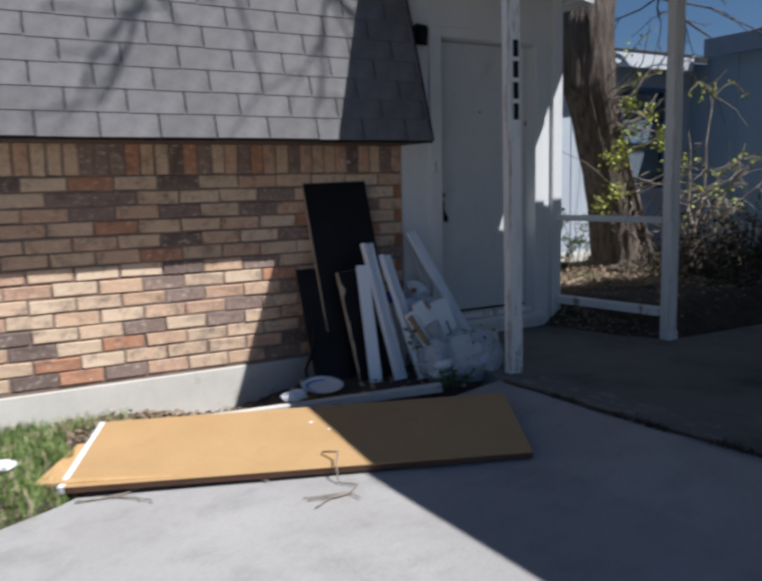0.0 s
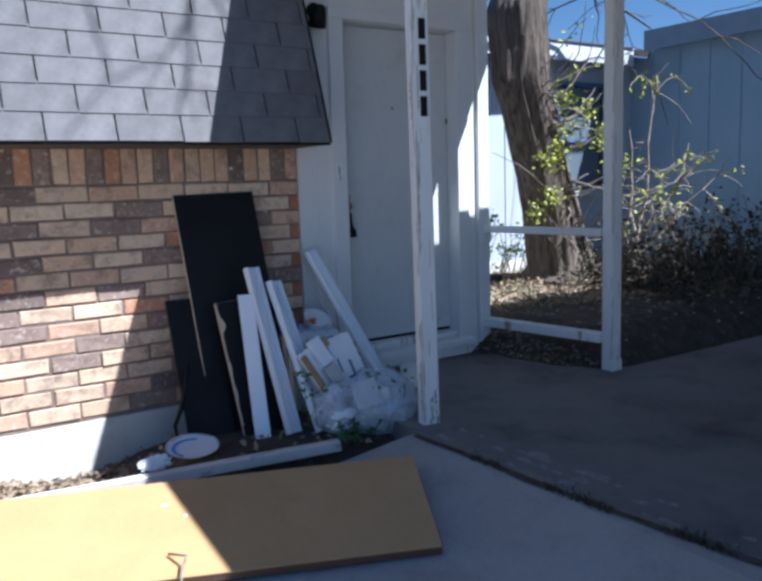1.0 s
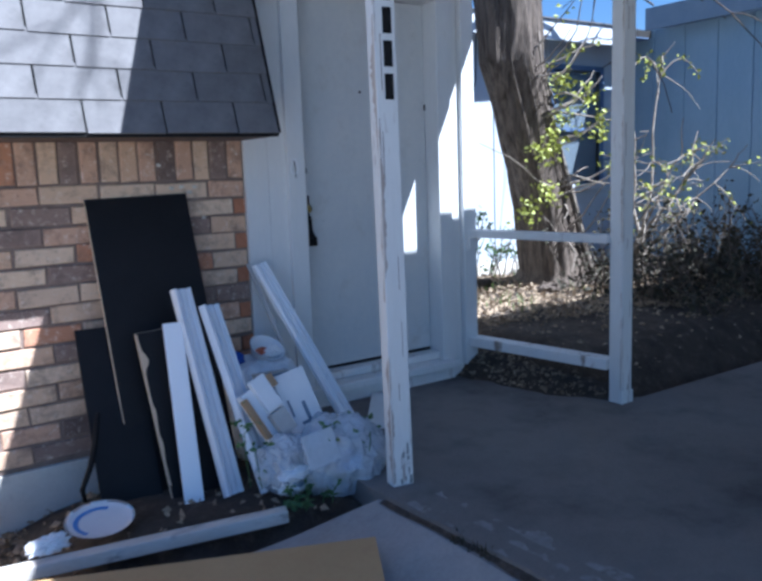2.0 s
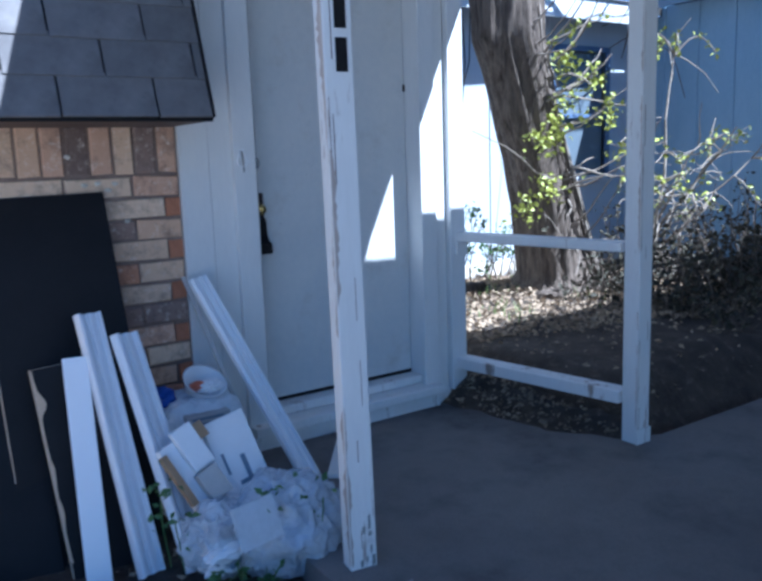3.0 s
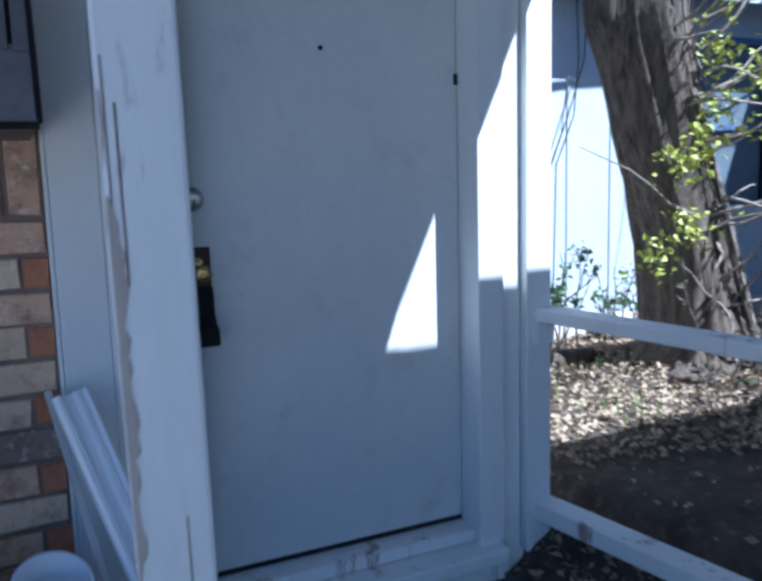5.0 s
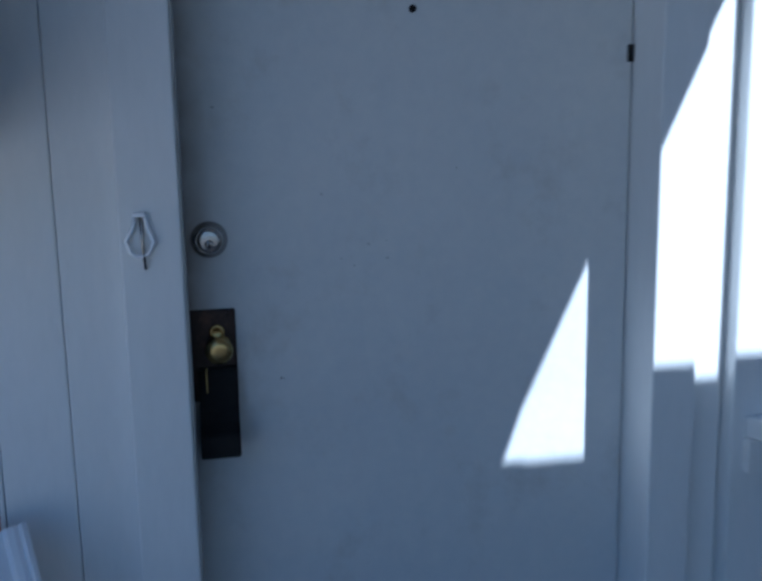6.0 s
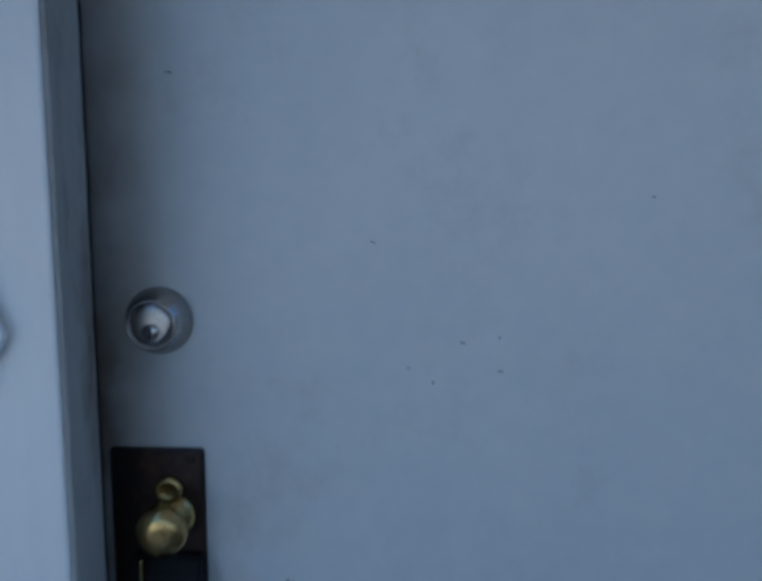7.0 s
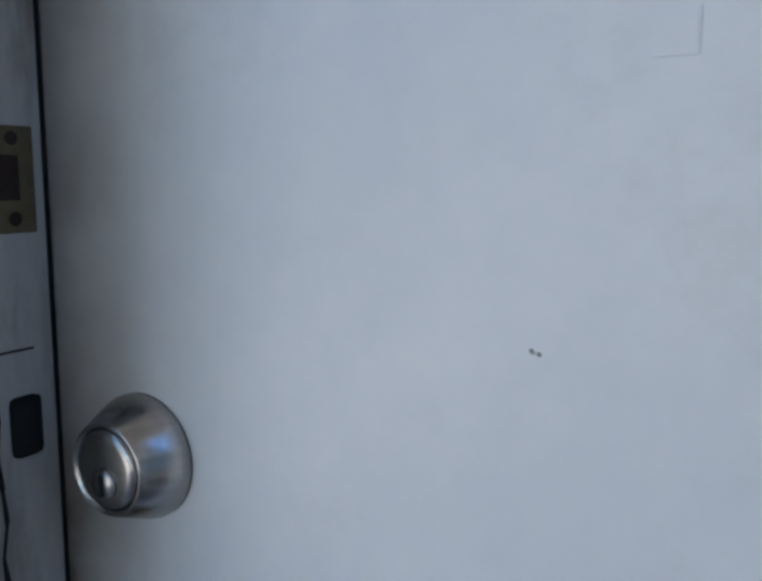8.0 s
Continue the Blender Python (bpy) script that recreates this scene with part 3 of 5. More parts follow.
    part("bolt_hole", box((0.2165, -0.102, 1.336), (0.2187, -0.083, 1.371), 0.004), GAPBLACK, wall, "ragged old bolt hole")
    # sill and threshold under the door
    part("sill", box((0.14, -0.265, 0.09), (DOOR_R + 0.075, -0.02, 0.14), 0.008), WORN, wall, "worn white wooden door sill")
    part("threshold", box((0.20, -0.16, 0.141), (DOOR_R + 0.02, -0.03, 0.185), 0.01), WORN, wall)
    part("sill_riser", box((0.14, -0.225, 0.0), (DOOR_R + 0.075, -0.10, 0.089), 0.004), WORN, wall)
    part("base_board", box((-0.09, SIDE_Y - 0.012, 0.0), (0.139, SIDE_Y - 0.001, 0.12), 0.004), WORN, wall)
    part("base_board", box((DOOR_R + 0.076, SIDE_Y - 0.012, 0.0), (1.348, SIDE_Y - 0.001, 0.09), 0.004), WORN, wall)
    return wall


def build_door():
    door = thing("door_1", (0.69, DOOR_Y, DOOR_LOW), "closed flush white entry door with deadbolt and brass knob", "door", kind="structure")
    part("leaf", box((DOOR_L - 0.0160, DOOR_Y, DOOR_LOW), (DOOR_R + 0.001, DOOR_Y + 0.045, DOOR_TOP - 0.004), 0.003), DOORPAINT, door)
    # Solid black strip that paints the shade in the gap below the leaf.
    part("gap", box((DOOR_L - 0.0160, DOOR_Y + 0.004, 0.186), (DOOR_R + 0.001, DOOR_Y + 0.04, DOOR_LOW - 0.001)), GAPBLACK, door, "black strip for the shade in the gap under the door")
    # deadbolt
    c = Vector((0.288, DOOR_Y, 1.3415))
    bolt = part("deadbolt", turned([(0.0355, 0.0), (0.0355, 0.004), (0.0345, 0.007), (0.0255, 0.0275), (0.0238, 0.0285), (0.0232, 0.0262)], c, (0, -1, 0), 48), STEEL, door, "satin nickel deadbolt", True)
    part("cylinder", turned([(0.0222, 0.020), (0.0222, 0.0270), (0.0205, 0.0285), (0.0165, 0.0292)], c, (0, -1, 0), 40), STEEL, bolt, smooth=True)
    plug = part("key_plug", turned([(0.0085, 0.028), (0.0085, 0.0306), (0.0078, 0.0312)], c + Vector((0, 0, -0.007)), (0, -1, 0), 24), STEEL, bolt, smooth=True)
    part("keyway", box((c.x - 0.0014, c.y - 0.0318, c.z - 0.0135), (c.x + 0.0014, c.y - 0.029, c.z - 0.0015)), GAPBLACK, bolt)
    # handle set: plate, knob, thumb grip
    plate = part("back_plate", box((0.230, DOOR_Y - 0.006, 1.02), (0.331, DOOR_Y - 0.0005, 1.2045), 0.0045), BRONZE, door, "dark bronze back plate")
    part("screw", turned([(0.005, 0.005), (0.005, 0.0075), (0.003, 0.0085)], (0.318, DOOR_Y, 1.194), (0, -1, 0), 14), BRONZE, plate)
    k = Vector((0.297, DOOR_Y, 1.130))
    knob = part("knob", turned([(0.024, 0.005), (0.024, 0.009), (0.015, 0.013), (0.0115, 0.017), (0.0125, 0.025), (0.022, 0.034), (0.0265, 0.042), (0.0265, 0.048), (0.0235, 0.054), (0.012, 0.0562)], k, (0, -1, 0), 40), BRASS, door, "worn brass door knob", True)
    part("key_plug", turned([(0.0065, 0.0555), (0.0065, 0.0580)], k, (0, -1, 0), 20), BRASS, knob)
    part("collar", turned([(0.015, 0.0055), (0.015, 0.011), (0.012, 0.014), (0.009, 0.0125)], (0.294, DOOR_Y, 1.160), (0, -1, 0), 28), BRASS, plate, "small brass collar above the knob", True)
    prof = [(-0.0008, 1.090), (-0.022, 1.090), (-0.030, 1.07), (-0.036, 1.01), (-0.052, 0.985), (-0.080, 0.972), (-0.084, 0.930), (-0.078, 0.924), (-0.0008, 0.924)]
    bm = extrude_profile([(DOOR_Y + a, b) for a, b in prof], Matrix.Translation((0.254, 0, 0)), 0.076)
    bmesh.ops.recalc_face_normals(bm, faces=bm.faces)
    bmesh.ops.bevel(bm, geom=list(bm.edges), offset=0.003, segments=2, affect="EDGES")
    part("lock_body", bm, IRON, door, "black hanging lock body")
    part("thumb_latch", box((0.268, DOOR_Y - 0.040, 1.045), (0.273, DOOR_Y - 0.028, 1.095), 0.002), BRASS, door)
    # Likewise a black strip for the dark of the latch-side gap.
    part("edge_gap", box((0.2178, DOOR_Y - 0.0015, DOOR_LOW), (0.2187, DOOR_Y + 0.02, DOOR_TOP - 0.002)), GAPBLACK, door, "black strip for the shade in the gap at the door edge")
    part("peephole", turned([(0.0075, 0), (0.0075, 0.003), (0.005, 0.004)], (0.70, DOOR_Y, 1.78), (0, -1, 0), 20), IRON, door, "small dark peephole")
    rnd = random.Random(8)
    marks = [(0.42, 1.055, 0.003), (0.642, 1.292, 0.0024), (0.602, 1.321, 0.0024), (0.641, 1.327, 0.0014), (0.573, 1.279, 0.0016), (0.547, 1.294, 0.0013), (0.511, 1.424, 0.002), (0.306, 1.593, 0.002), (0.79, 1.47, 0.002)]
    for x, z, r in marks:
        bm = bmesh.new()
        for j in range(3):
            turned([(r * rnd.uniform(0.4, 0.8), 0), (r * 0.3, 0.0008)], (x + rnd.uniform(-r, r) * 1.2, DOOR_Y, z + rnd.uniform(-r, r) * 0.4), (0, -1, 0), 7, bm)
        part("paint_chip", bm, CHIP, door)
    part("old_sticker", box((0.5505, DOOR_Y - 0.0006, 1.5385), (0.5665, DOOR_Y - 0.0001, 1.5545)), DOORPAINT, door, "small painted-over square")
    part("hinge", box((DOOR_R - 0.010, DOOR_Y - 0.006, 1.683), (DOOR_R + 0.002, DOOR_Y - 0.0005, 1.718), 0.001), GAPBLACK, door)
    return door


def build_knocker():
    """A small wire hasp on the casing beside the lock."""
    hasp = thing("door_hasp", (0.174, CASE_Y, 1.36), "small painted wire hasp on the door casing", "latch")
    y = CASE_Y - 0.004
    part("staple", box((0.163, y - 0.006, 1.396), (0.185, CASE_Y - 0.0004, 1.404), 0.001), VINYL, hasp)
    part("loop", tube([(0.167, y, 1.398), (0.161, y - 0.002, 1.375), (0.150, y - 0.003, 1.355), (0.156, y - 0.003, 1.335), (0.171, y - 0.003, 1.326), (0.187, y - 0.003, 1.332), (0.197, y - 0.003, 1.352), (0.188, y - 0.002, 1.376), (0.183, y, 1.398)], 0.0038, 8), VINYL, hasp, smooth=True)
    part("pin", tube([(0.175, y, 1.40), (0.177, y - 0.004, 1.36), (0.180, y - 0.004, 1.305)], 0.0028, 8), STEEL, hasp, smooth=True)


build_entry_wall()
build_door()
build_knocker()

# ---- carport roof, posts and rails ----
ROOF_LOW, ROOF_TOP = 2.77, 2.91


def build_carport_roof():
    roof = thing("carport_roof", (2.5, -4.0, ROOF_LOW), "flat timber carport roof joined to the house", "roof", kind="structure")
    back, skew, right, left, slant = -1.268, 0.195, 1.803, -0.375, -0.010
    # The front edge is unseen, set at y = -9 to hold back sky light.
    outline = [(left - slant * 9.0, -9.0), (6.1, -9.0), (6.1, back), (right + skew * back, back), (right - skew * 0.55, -0.55), (1.72, -0.05), (2.08, 0.08), (2.08, 6.5), (left + slant * 6.5, 6.5)]
    bm = sheet(outline, lambda x, y: ROOF_TOP, ROOF_TOP - ROOF_LOW)
    part("deck", bm, SOFFIT, roof)
    part("beam", box((-0.13, -7.8, ROOF_LOW - 0.14), (-0.04, -1.0, ROOF_LOW - 0.002), 0.004), WORN, roof)
    part("beam", box((1.46, -1.70, ROOF_LOW - 0.10), (1.55, -0.10, ROOF_LOW - 0.002), 0.004), WORN, roof)
    house = box((-6.5, 0.2, ROOF_LOW + 0.03), (-0.66, 6.5, ROOF_TOP + 0.02))
    part("house_roof", house, FELT, roof)
    tagged(part("wall_west", box((-6.5, 0.22, -0.3), (-6.3, 6.5, 2.78)), WHITE), "plain far wall of the house", "wall", kind="structure")
    tagged(part("wall_north", box((-6.5, 6.3, -0.3), (1.4, 6.5, 2.78)), WHITE), "plain rear wall of the house", "wall", kind="structure")


def ragged(post, m, x, y, height, seed, much=1.0):
    """Streaks where the paint has peeled to the wood: along the near corner, on both of its faces, and across the front."""
    rnd = random.Random(seed)
    for face in range(2):
        z, runs = 0.03, [[]]
        while z < height:
            n = noise.noise(Vector((seed + 7 * face, 0, z * 2.1))) + 0.5 * noise.noise(Vector((seed, 4 * face, z * 9)))
            w = max(0.0, (0.006 + 0.026 * n) * much) * rnd.uniform(0.55, 1.3)
            if w < 0.0012:
                runs.append([])
            else:
                runs[-1].append((z, w))
            z += rnd.uniform(0.008, 0.02)
        for run in runs:
            if len(run) < 3:
                continue
            bm, last = bmesh.new(), None
            for z, w in run:
                p = (Vector((x + 0.003, y - 0.0004, z)), Vector((x + 0.003 + w * 0.8, y - 0.0004, z + 0.004))) if face == 0 else (Vector((x - 0.0001, y + 0.004, z)), Vector((x - 0.0001, y + 0.004 + w * 1.5, z + 0.004)))
                row = [bm.verts.new(m @ q) for q in p]
                if last:
                    bm.faces.new((last[0], last[1], row[1], row[0]))
                last = row
            part("bare_wood", bm, BAREWOOD, post, "streak of bare wood where paint peeled")
    for k in range(7):
        z, ln, off = rnd.uniform(0.03, height * 0.75), rnd.uniform(0.04, 0.22), rnd.uniform(0.004, 0.07)
        part("split", box((x + off, y - 0.0003, z), (x + off + rnd.uniform(0.001, 0.003), y + 0.004, z + ln), 0.0, m=m), DARKWOOD, post, "dark split in the wood")


def build_posts():
    p1 = thing("carport_post", (-0.036, -1.37, 0.02), "peeling white timber post with black number plates", "post", "carport posts")
    lean = Matrix(((1, 0, -0.012, 0), (0, 1, 0, 0), (0, 0, 1, 0), (0, 0, 0, 1)))
    m = Matrix.Translation((-0.030, -1.406, 0)) @ lean @ Matrix.Rotation(radians(-8), 4, "Z")
    part("shaft", box((-0.0475, 0.0, 0.012), (0.0475, 0.066, ROOF_LOW - 0.143), 0.006, m=m), WORN, p1)
    for k in range(4):
        z = 1.597 + 0.124 * k
        part("number_bar", box((-0.010, -0.0035, z), (0.028, 0.0005, z + 0.098), 0.0015, m=m), IRON, p1, "black plate in place of a house number")
    ragged(p1, m, -0.048, -0.0005, 2.6, 5)
    rnd = random.Random(15)
    for k in range(9):
        x, z, w, h = rnd.uniform(-0.044, 0.030), 0.02 + 0.13 * rnd.random() ** 1.6, rnd.uniform(0.004, 0.014), rnd.uniform(0.008, 0.05)
        part("paint_chip", box((x, -0.0008, z), (x + w, 0.003, z + h), 0.0, m=m), CHIP, p1, "dark chip near the foot")
    p2 = thing("carport_post", (1.59, -1.22, 0.02), "peeling white timber post at the end of the rail", "post", "carport posts")
    m2 = Matrix.Translation((1.590, -1.222, 0))
    part("shaft", box((-0.044, -0.044, 0.016), (0.044, 0.040, ROOF_LOW - 0.001), 0.006, m=m2), WORN, p2)
    part("foot_board", box((-0.049, -0.051, 0.017), (0.049, -0.0445, 0.09), 0.003, m=m2), WORN, p2)
    ragged(p2, m2, -0.0445, -0.0445, 2.7, 9, 0.5)
    rail = thing("railing", (1.5, -0.7, 0.02), "white two-bar timber railing from wall to post", "railing")
    a, b = Vector((1.425, -0.19, 0)), Vector((1.575, -1.172, 0))
    d = (b - a).normalized()
    for z, h, w, nm in ((0.895, 0.045, 0.09, "top_rail"), (0.195, 0.060, 0.10, "bottom_rail")):
        m3 = frame_of(a + Vector((0, 0, z)), d, (0, 0, 1))
        part(nm, box((0, 0, -w / 2), ((b - a).length, h, w / 2), 0.006, m=m3), WORN, rail)
    part("rail_block", box((1.375, -0.236, 0.82), (1.445, -0.2135, 0.894), 0.004), WORN, rail)


def build_wall_lamp():
    lamp = thing("wall_lamp", (0.05, -0.16, 2.33), "black wall lamp beside the door head", "lamp")
    part("mount", turned([(0.05, 0), (0.05, 0.012), (0.03, 0.02)], (0.05, SIDE_Y, 2.34), (0, -1, 0), 24), IRON, lamp)
    part("arm", tube([(0.05, SIDE_Y - 0.01, 2.34), (0.05, -0.20, 2.36), (0.05, -0.235, 2.345)], 0.012, 10), IRON, lamp, smooth=True)
    part("shade", turned([(0.028, 0.05), (0.042, 0.03), (0.05, -0.03), (0.055, -0.085), (0.048, -0.086), (0.03, 0.02)], (0.05, -0.24, 2.32), (0, -0.35, 1), 24), IRON, lamp, smooth=True)


build_carport_roof()
build_posts()
build_wall_lamp()

# ---- things leaning and lying by the wall ----


def leaning_board(name, tl, tr, bl, thick, face, edge, label, category):
    """A flat board through three of its corners, as thick as given, behind its face."""
    tl, tr, bl = Vector(tl), Vector(tr), Vector(bl)
    along, side = bl - tl, tr - tl
    side = side - along.normalized() * side.dot(along.normalized())
    m = frame_of(tl, along, side)
    if (m.to_3x3() @ Vector((0, 0, 1))).y < 0:
        s = -1
    else:
        s = 1
    ob = thing(name, bl + side * 0.5, label, category)
    part("face", box((0, 0, 0) if s > 0 else (0, 0, -0.003), (along.length, side.length, 0.003) if s > 0 else (along.length, side.length, 0), 0, m=m), face, ob)
    lo, hi = (0.0032, thick) if s > 0 else (-thick, -0.0032)
    part("core", box((-0.002, -0.004, lo), (along.length, side.length - 0.002, hi), 0.001, m=m), edge, ob)
    return ob, m


def build_leaning():
    leaning_board("cupboard_door", (-0.912, -0.17, 1.240), (-0.43, -0.19, 1.245), (-0.905, -0.60, -0.07), 0.02, BLACKBOARD, CHIPBOARD, "tall black laminate board leaning on the brick wall", "board")
    short, sm = leaning_board("cupboard_door", (-0.820, -0.48, 0.640), (-0.55, -0.51, 0.640), (-0.790, -0.73, -0.07), 0.018, BLACKBOARD, CHIPBOARD, "short black laminate board with a torn raw edge", "board")
    torn, rows = bmesh.new(), []
    for k in range(40):
        x = 0.006 + 0.0175 * k
        w = 0.004 + 0.020 * max(noise.noise(Vector((x * 9, 3.3, 0))), 0) + (0.026 * math.exp(-((x - 0.13) / 0.03) ** 2)) + 0.006 * abs(noise.noise(Vector((x * 60, 0, 1))))
        side = 0.0012 if (sm.to_3x3() @ Vector((0, 0, 1))).y < 0 else -0.0012
        rows.append([torn.verts.new(sm @ Vector((x, y, side))) for y in (-0.003, w)])
    for r0, r1 in zip(rows, rows[1:]):
        torn.faces.new((r0[0], r0[1], r1[1], r1[0]))
    part("torn_edge", torn, CHIPBOARD, short, "pale torn strip where laminate broke away")
    leaning_board("cupboard_door", (-1.035, -0.30, 0.660), (-0.78, -0.32, 0.660), (-1.060, -0.62, -0.07), 0.02, BLACKBOARD, BLACKBOARD, "low black board behind the taller ones", "board")
    ob = thing("rubber_strap", (-1.129, -0.62, -0.038), "black rubber strap hanging beside the boards", "strap")
    part("band", tube([(-1.046, -0.62, 0.353), (-1.07, -0.62, 0.231), (-1.097, -0.62, 0.129), (-1.139, -0.62, 0.036), (-1.129, -0.62, -0.038)], [0.010, 0.013, 0.014, 0.012, 0.008], 8), IRON, ob, smooth=True)
    leaning_board("trim_board", (-0.730, -0.60, 0.690), (-0.652, -0.615, 0.683), (-0.770, -0.83, -0.06), 0.012, VINYL, VINYL, "plain white vinyl board leaning on black panels", "board")
    for tl, tr, bl in (((-0.67, -0.54, 0.825), (-0.575, -0.525, 0.805), (-0.615, -0.87, -0.06)), ((-0.565, -0.60, 0.745), (-0.465, -0.55, 0.745), (-0.47, -0.94, -0.06))):
        tl, tr, bl = Vector(tl), Vector(tr), Vector(bl)
        along, side = bl - tl, tr - tl
        side -= along.normalized() * side.dot(along.normalized())
        m = frame_of(tl, along, side)
        if (m.to_3x3() @ Vector((0, 0, 1))).y > 0:
            m = m @ Matrix.Diagonal((1, 1, -1, 1))
        w = side.length
        prof = [(0, 0), (0, 0.020), (w * 0.05, 0.034), (w * 0.14, 0.036), (w * 0.20, 0.022), (w * 0.26, 0.009), (w * 0.46, 0.007), (w * 0.52, 0.018), (w * 0.60, 0.020), (w * 0.66, 0.008), (w * 0.84, 0.008), (w * 0.90, 0.024), (w * 0.97, 0.026), (w, 0.018), (w, 0)]
        ob = thing("moulding", bl + side * 0.5, "fluted white door moulding leaning against boards", "moulding", "white mouldings")
        bm = extrude_profile(prof, m, along.length)
        bmesh.ops.recalc_face_normals(bm, faces=bm.faces)
        part("bar", bm, SCUFFED, ob)
    top, bot = Vector((-0.132, -0.255, 0.855)), Vector((0.13, -0.70, 0.03))
    m = frame_of(top, bot - top, (1, 0.35, 0.3))
    if (m.to_3x3() @ Vector((0, 0, 1))).z < 0:
        m = m @ Matrix.Diagonal((1, 1, -1, 1))
    w = 0.090
    prof = [(0, 0), (0, 0.022), (w * 0.10, 0.032), (w * 0.22, 0.030), (w * 0.30, 0.010), (w * 0.55, 0.008), (w * 0.64, 0.022), (w * 0.76, 0.020), (w * 0.84, 0.010), (w * 0.92, 0.026), (w, 0.020), (w, 0)]
    ob = thing("moulding", bot, "fluted white moulding leaning across the entry corner", "moulding", "white mouldings")
    bm = extrude_profile(prof, m, (bot - top).length)
    bmesh.ops.recalc_face_normals(bm, faces=bm.faces)
    part("bar", bm, VINYL, ob)
    ob = thing("narrow_strip", (0.0, -0.58, 0.03), "thin grey strip leaning in the corner", "strip")
    part("bar", box((0, 0, 0), (0.93, 0.018, 0.01), 0.002, m=frame_of(Vector((-0.145, -0.215, 0.87)), Vector((0.02, -0.60, 0.03)) - Vector((-0.145, -0.215, 0.87)), (1, 0, 0))), SOFFIT, ob)
    ob = thing("board_scrap", (0.52, -0.50, 0.02), "white painted board scrap lying on the slab", "board")
    flat = frame_of(Vector((0.70, -0.29, 0.0195)), (-0.60, -0.80, 0), (-0.80, 0.60, 0))
    if (flat.to_3x3() @ Vector((0, 0, 1))).z < 0:
        flat = flat @ Matrix.Diagonal((1, 1, -1, 1))
    part("piece", box((0, 0, 0), (0.60, 0.115, 0.022), 0.003, m=flat), WORN, ob)


def sack(at, size, seed, bumps, flat, square=2.0, crease=1.0):
    """Thin plastic over lumps: soft bulges, with sharp creases that run towards the knot."""
    bm = bmesh.new()
    bmesh.ops.create_icosphere(bm, subdivisions=6, radius=1.0)
    for v in bm.verts:
        p = v.co / sum(abs(c) ** square for c in v.co) ** (1 / square)
        k = 1 + bumps * noise.noise(p * 2.2 + Vector((seed, 0, 0)))
        k += crease * 0.16 * (0.35 - abs(noise.noise(Vector((p.x * 4 + seed, p.y * 4, p.z * 2.2))))) + crease * 0.09 * (0.35 - abs(noise.noise(p * 8 + Vector((0, seed, 0))))) + 0.03 * noise.noise(p * 21)
        v.co = Vector((p.x * size[0] * k + at[0], p.y * size[1] * k + at[1], p.z * size[2] * k + at[2]))
        if v.co.z < flat:
            v.co.z = flat + 0.002 * p.x
    return bm


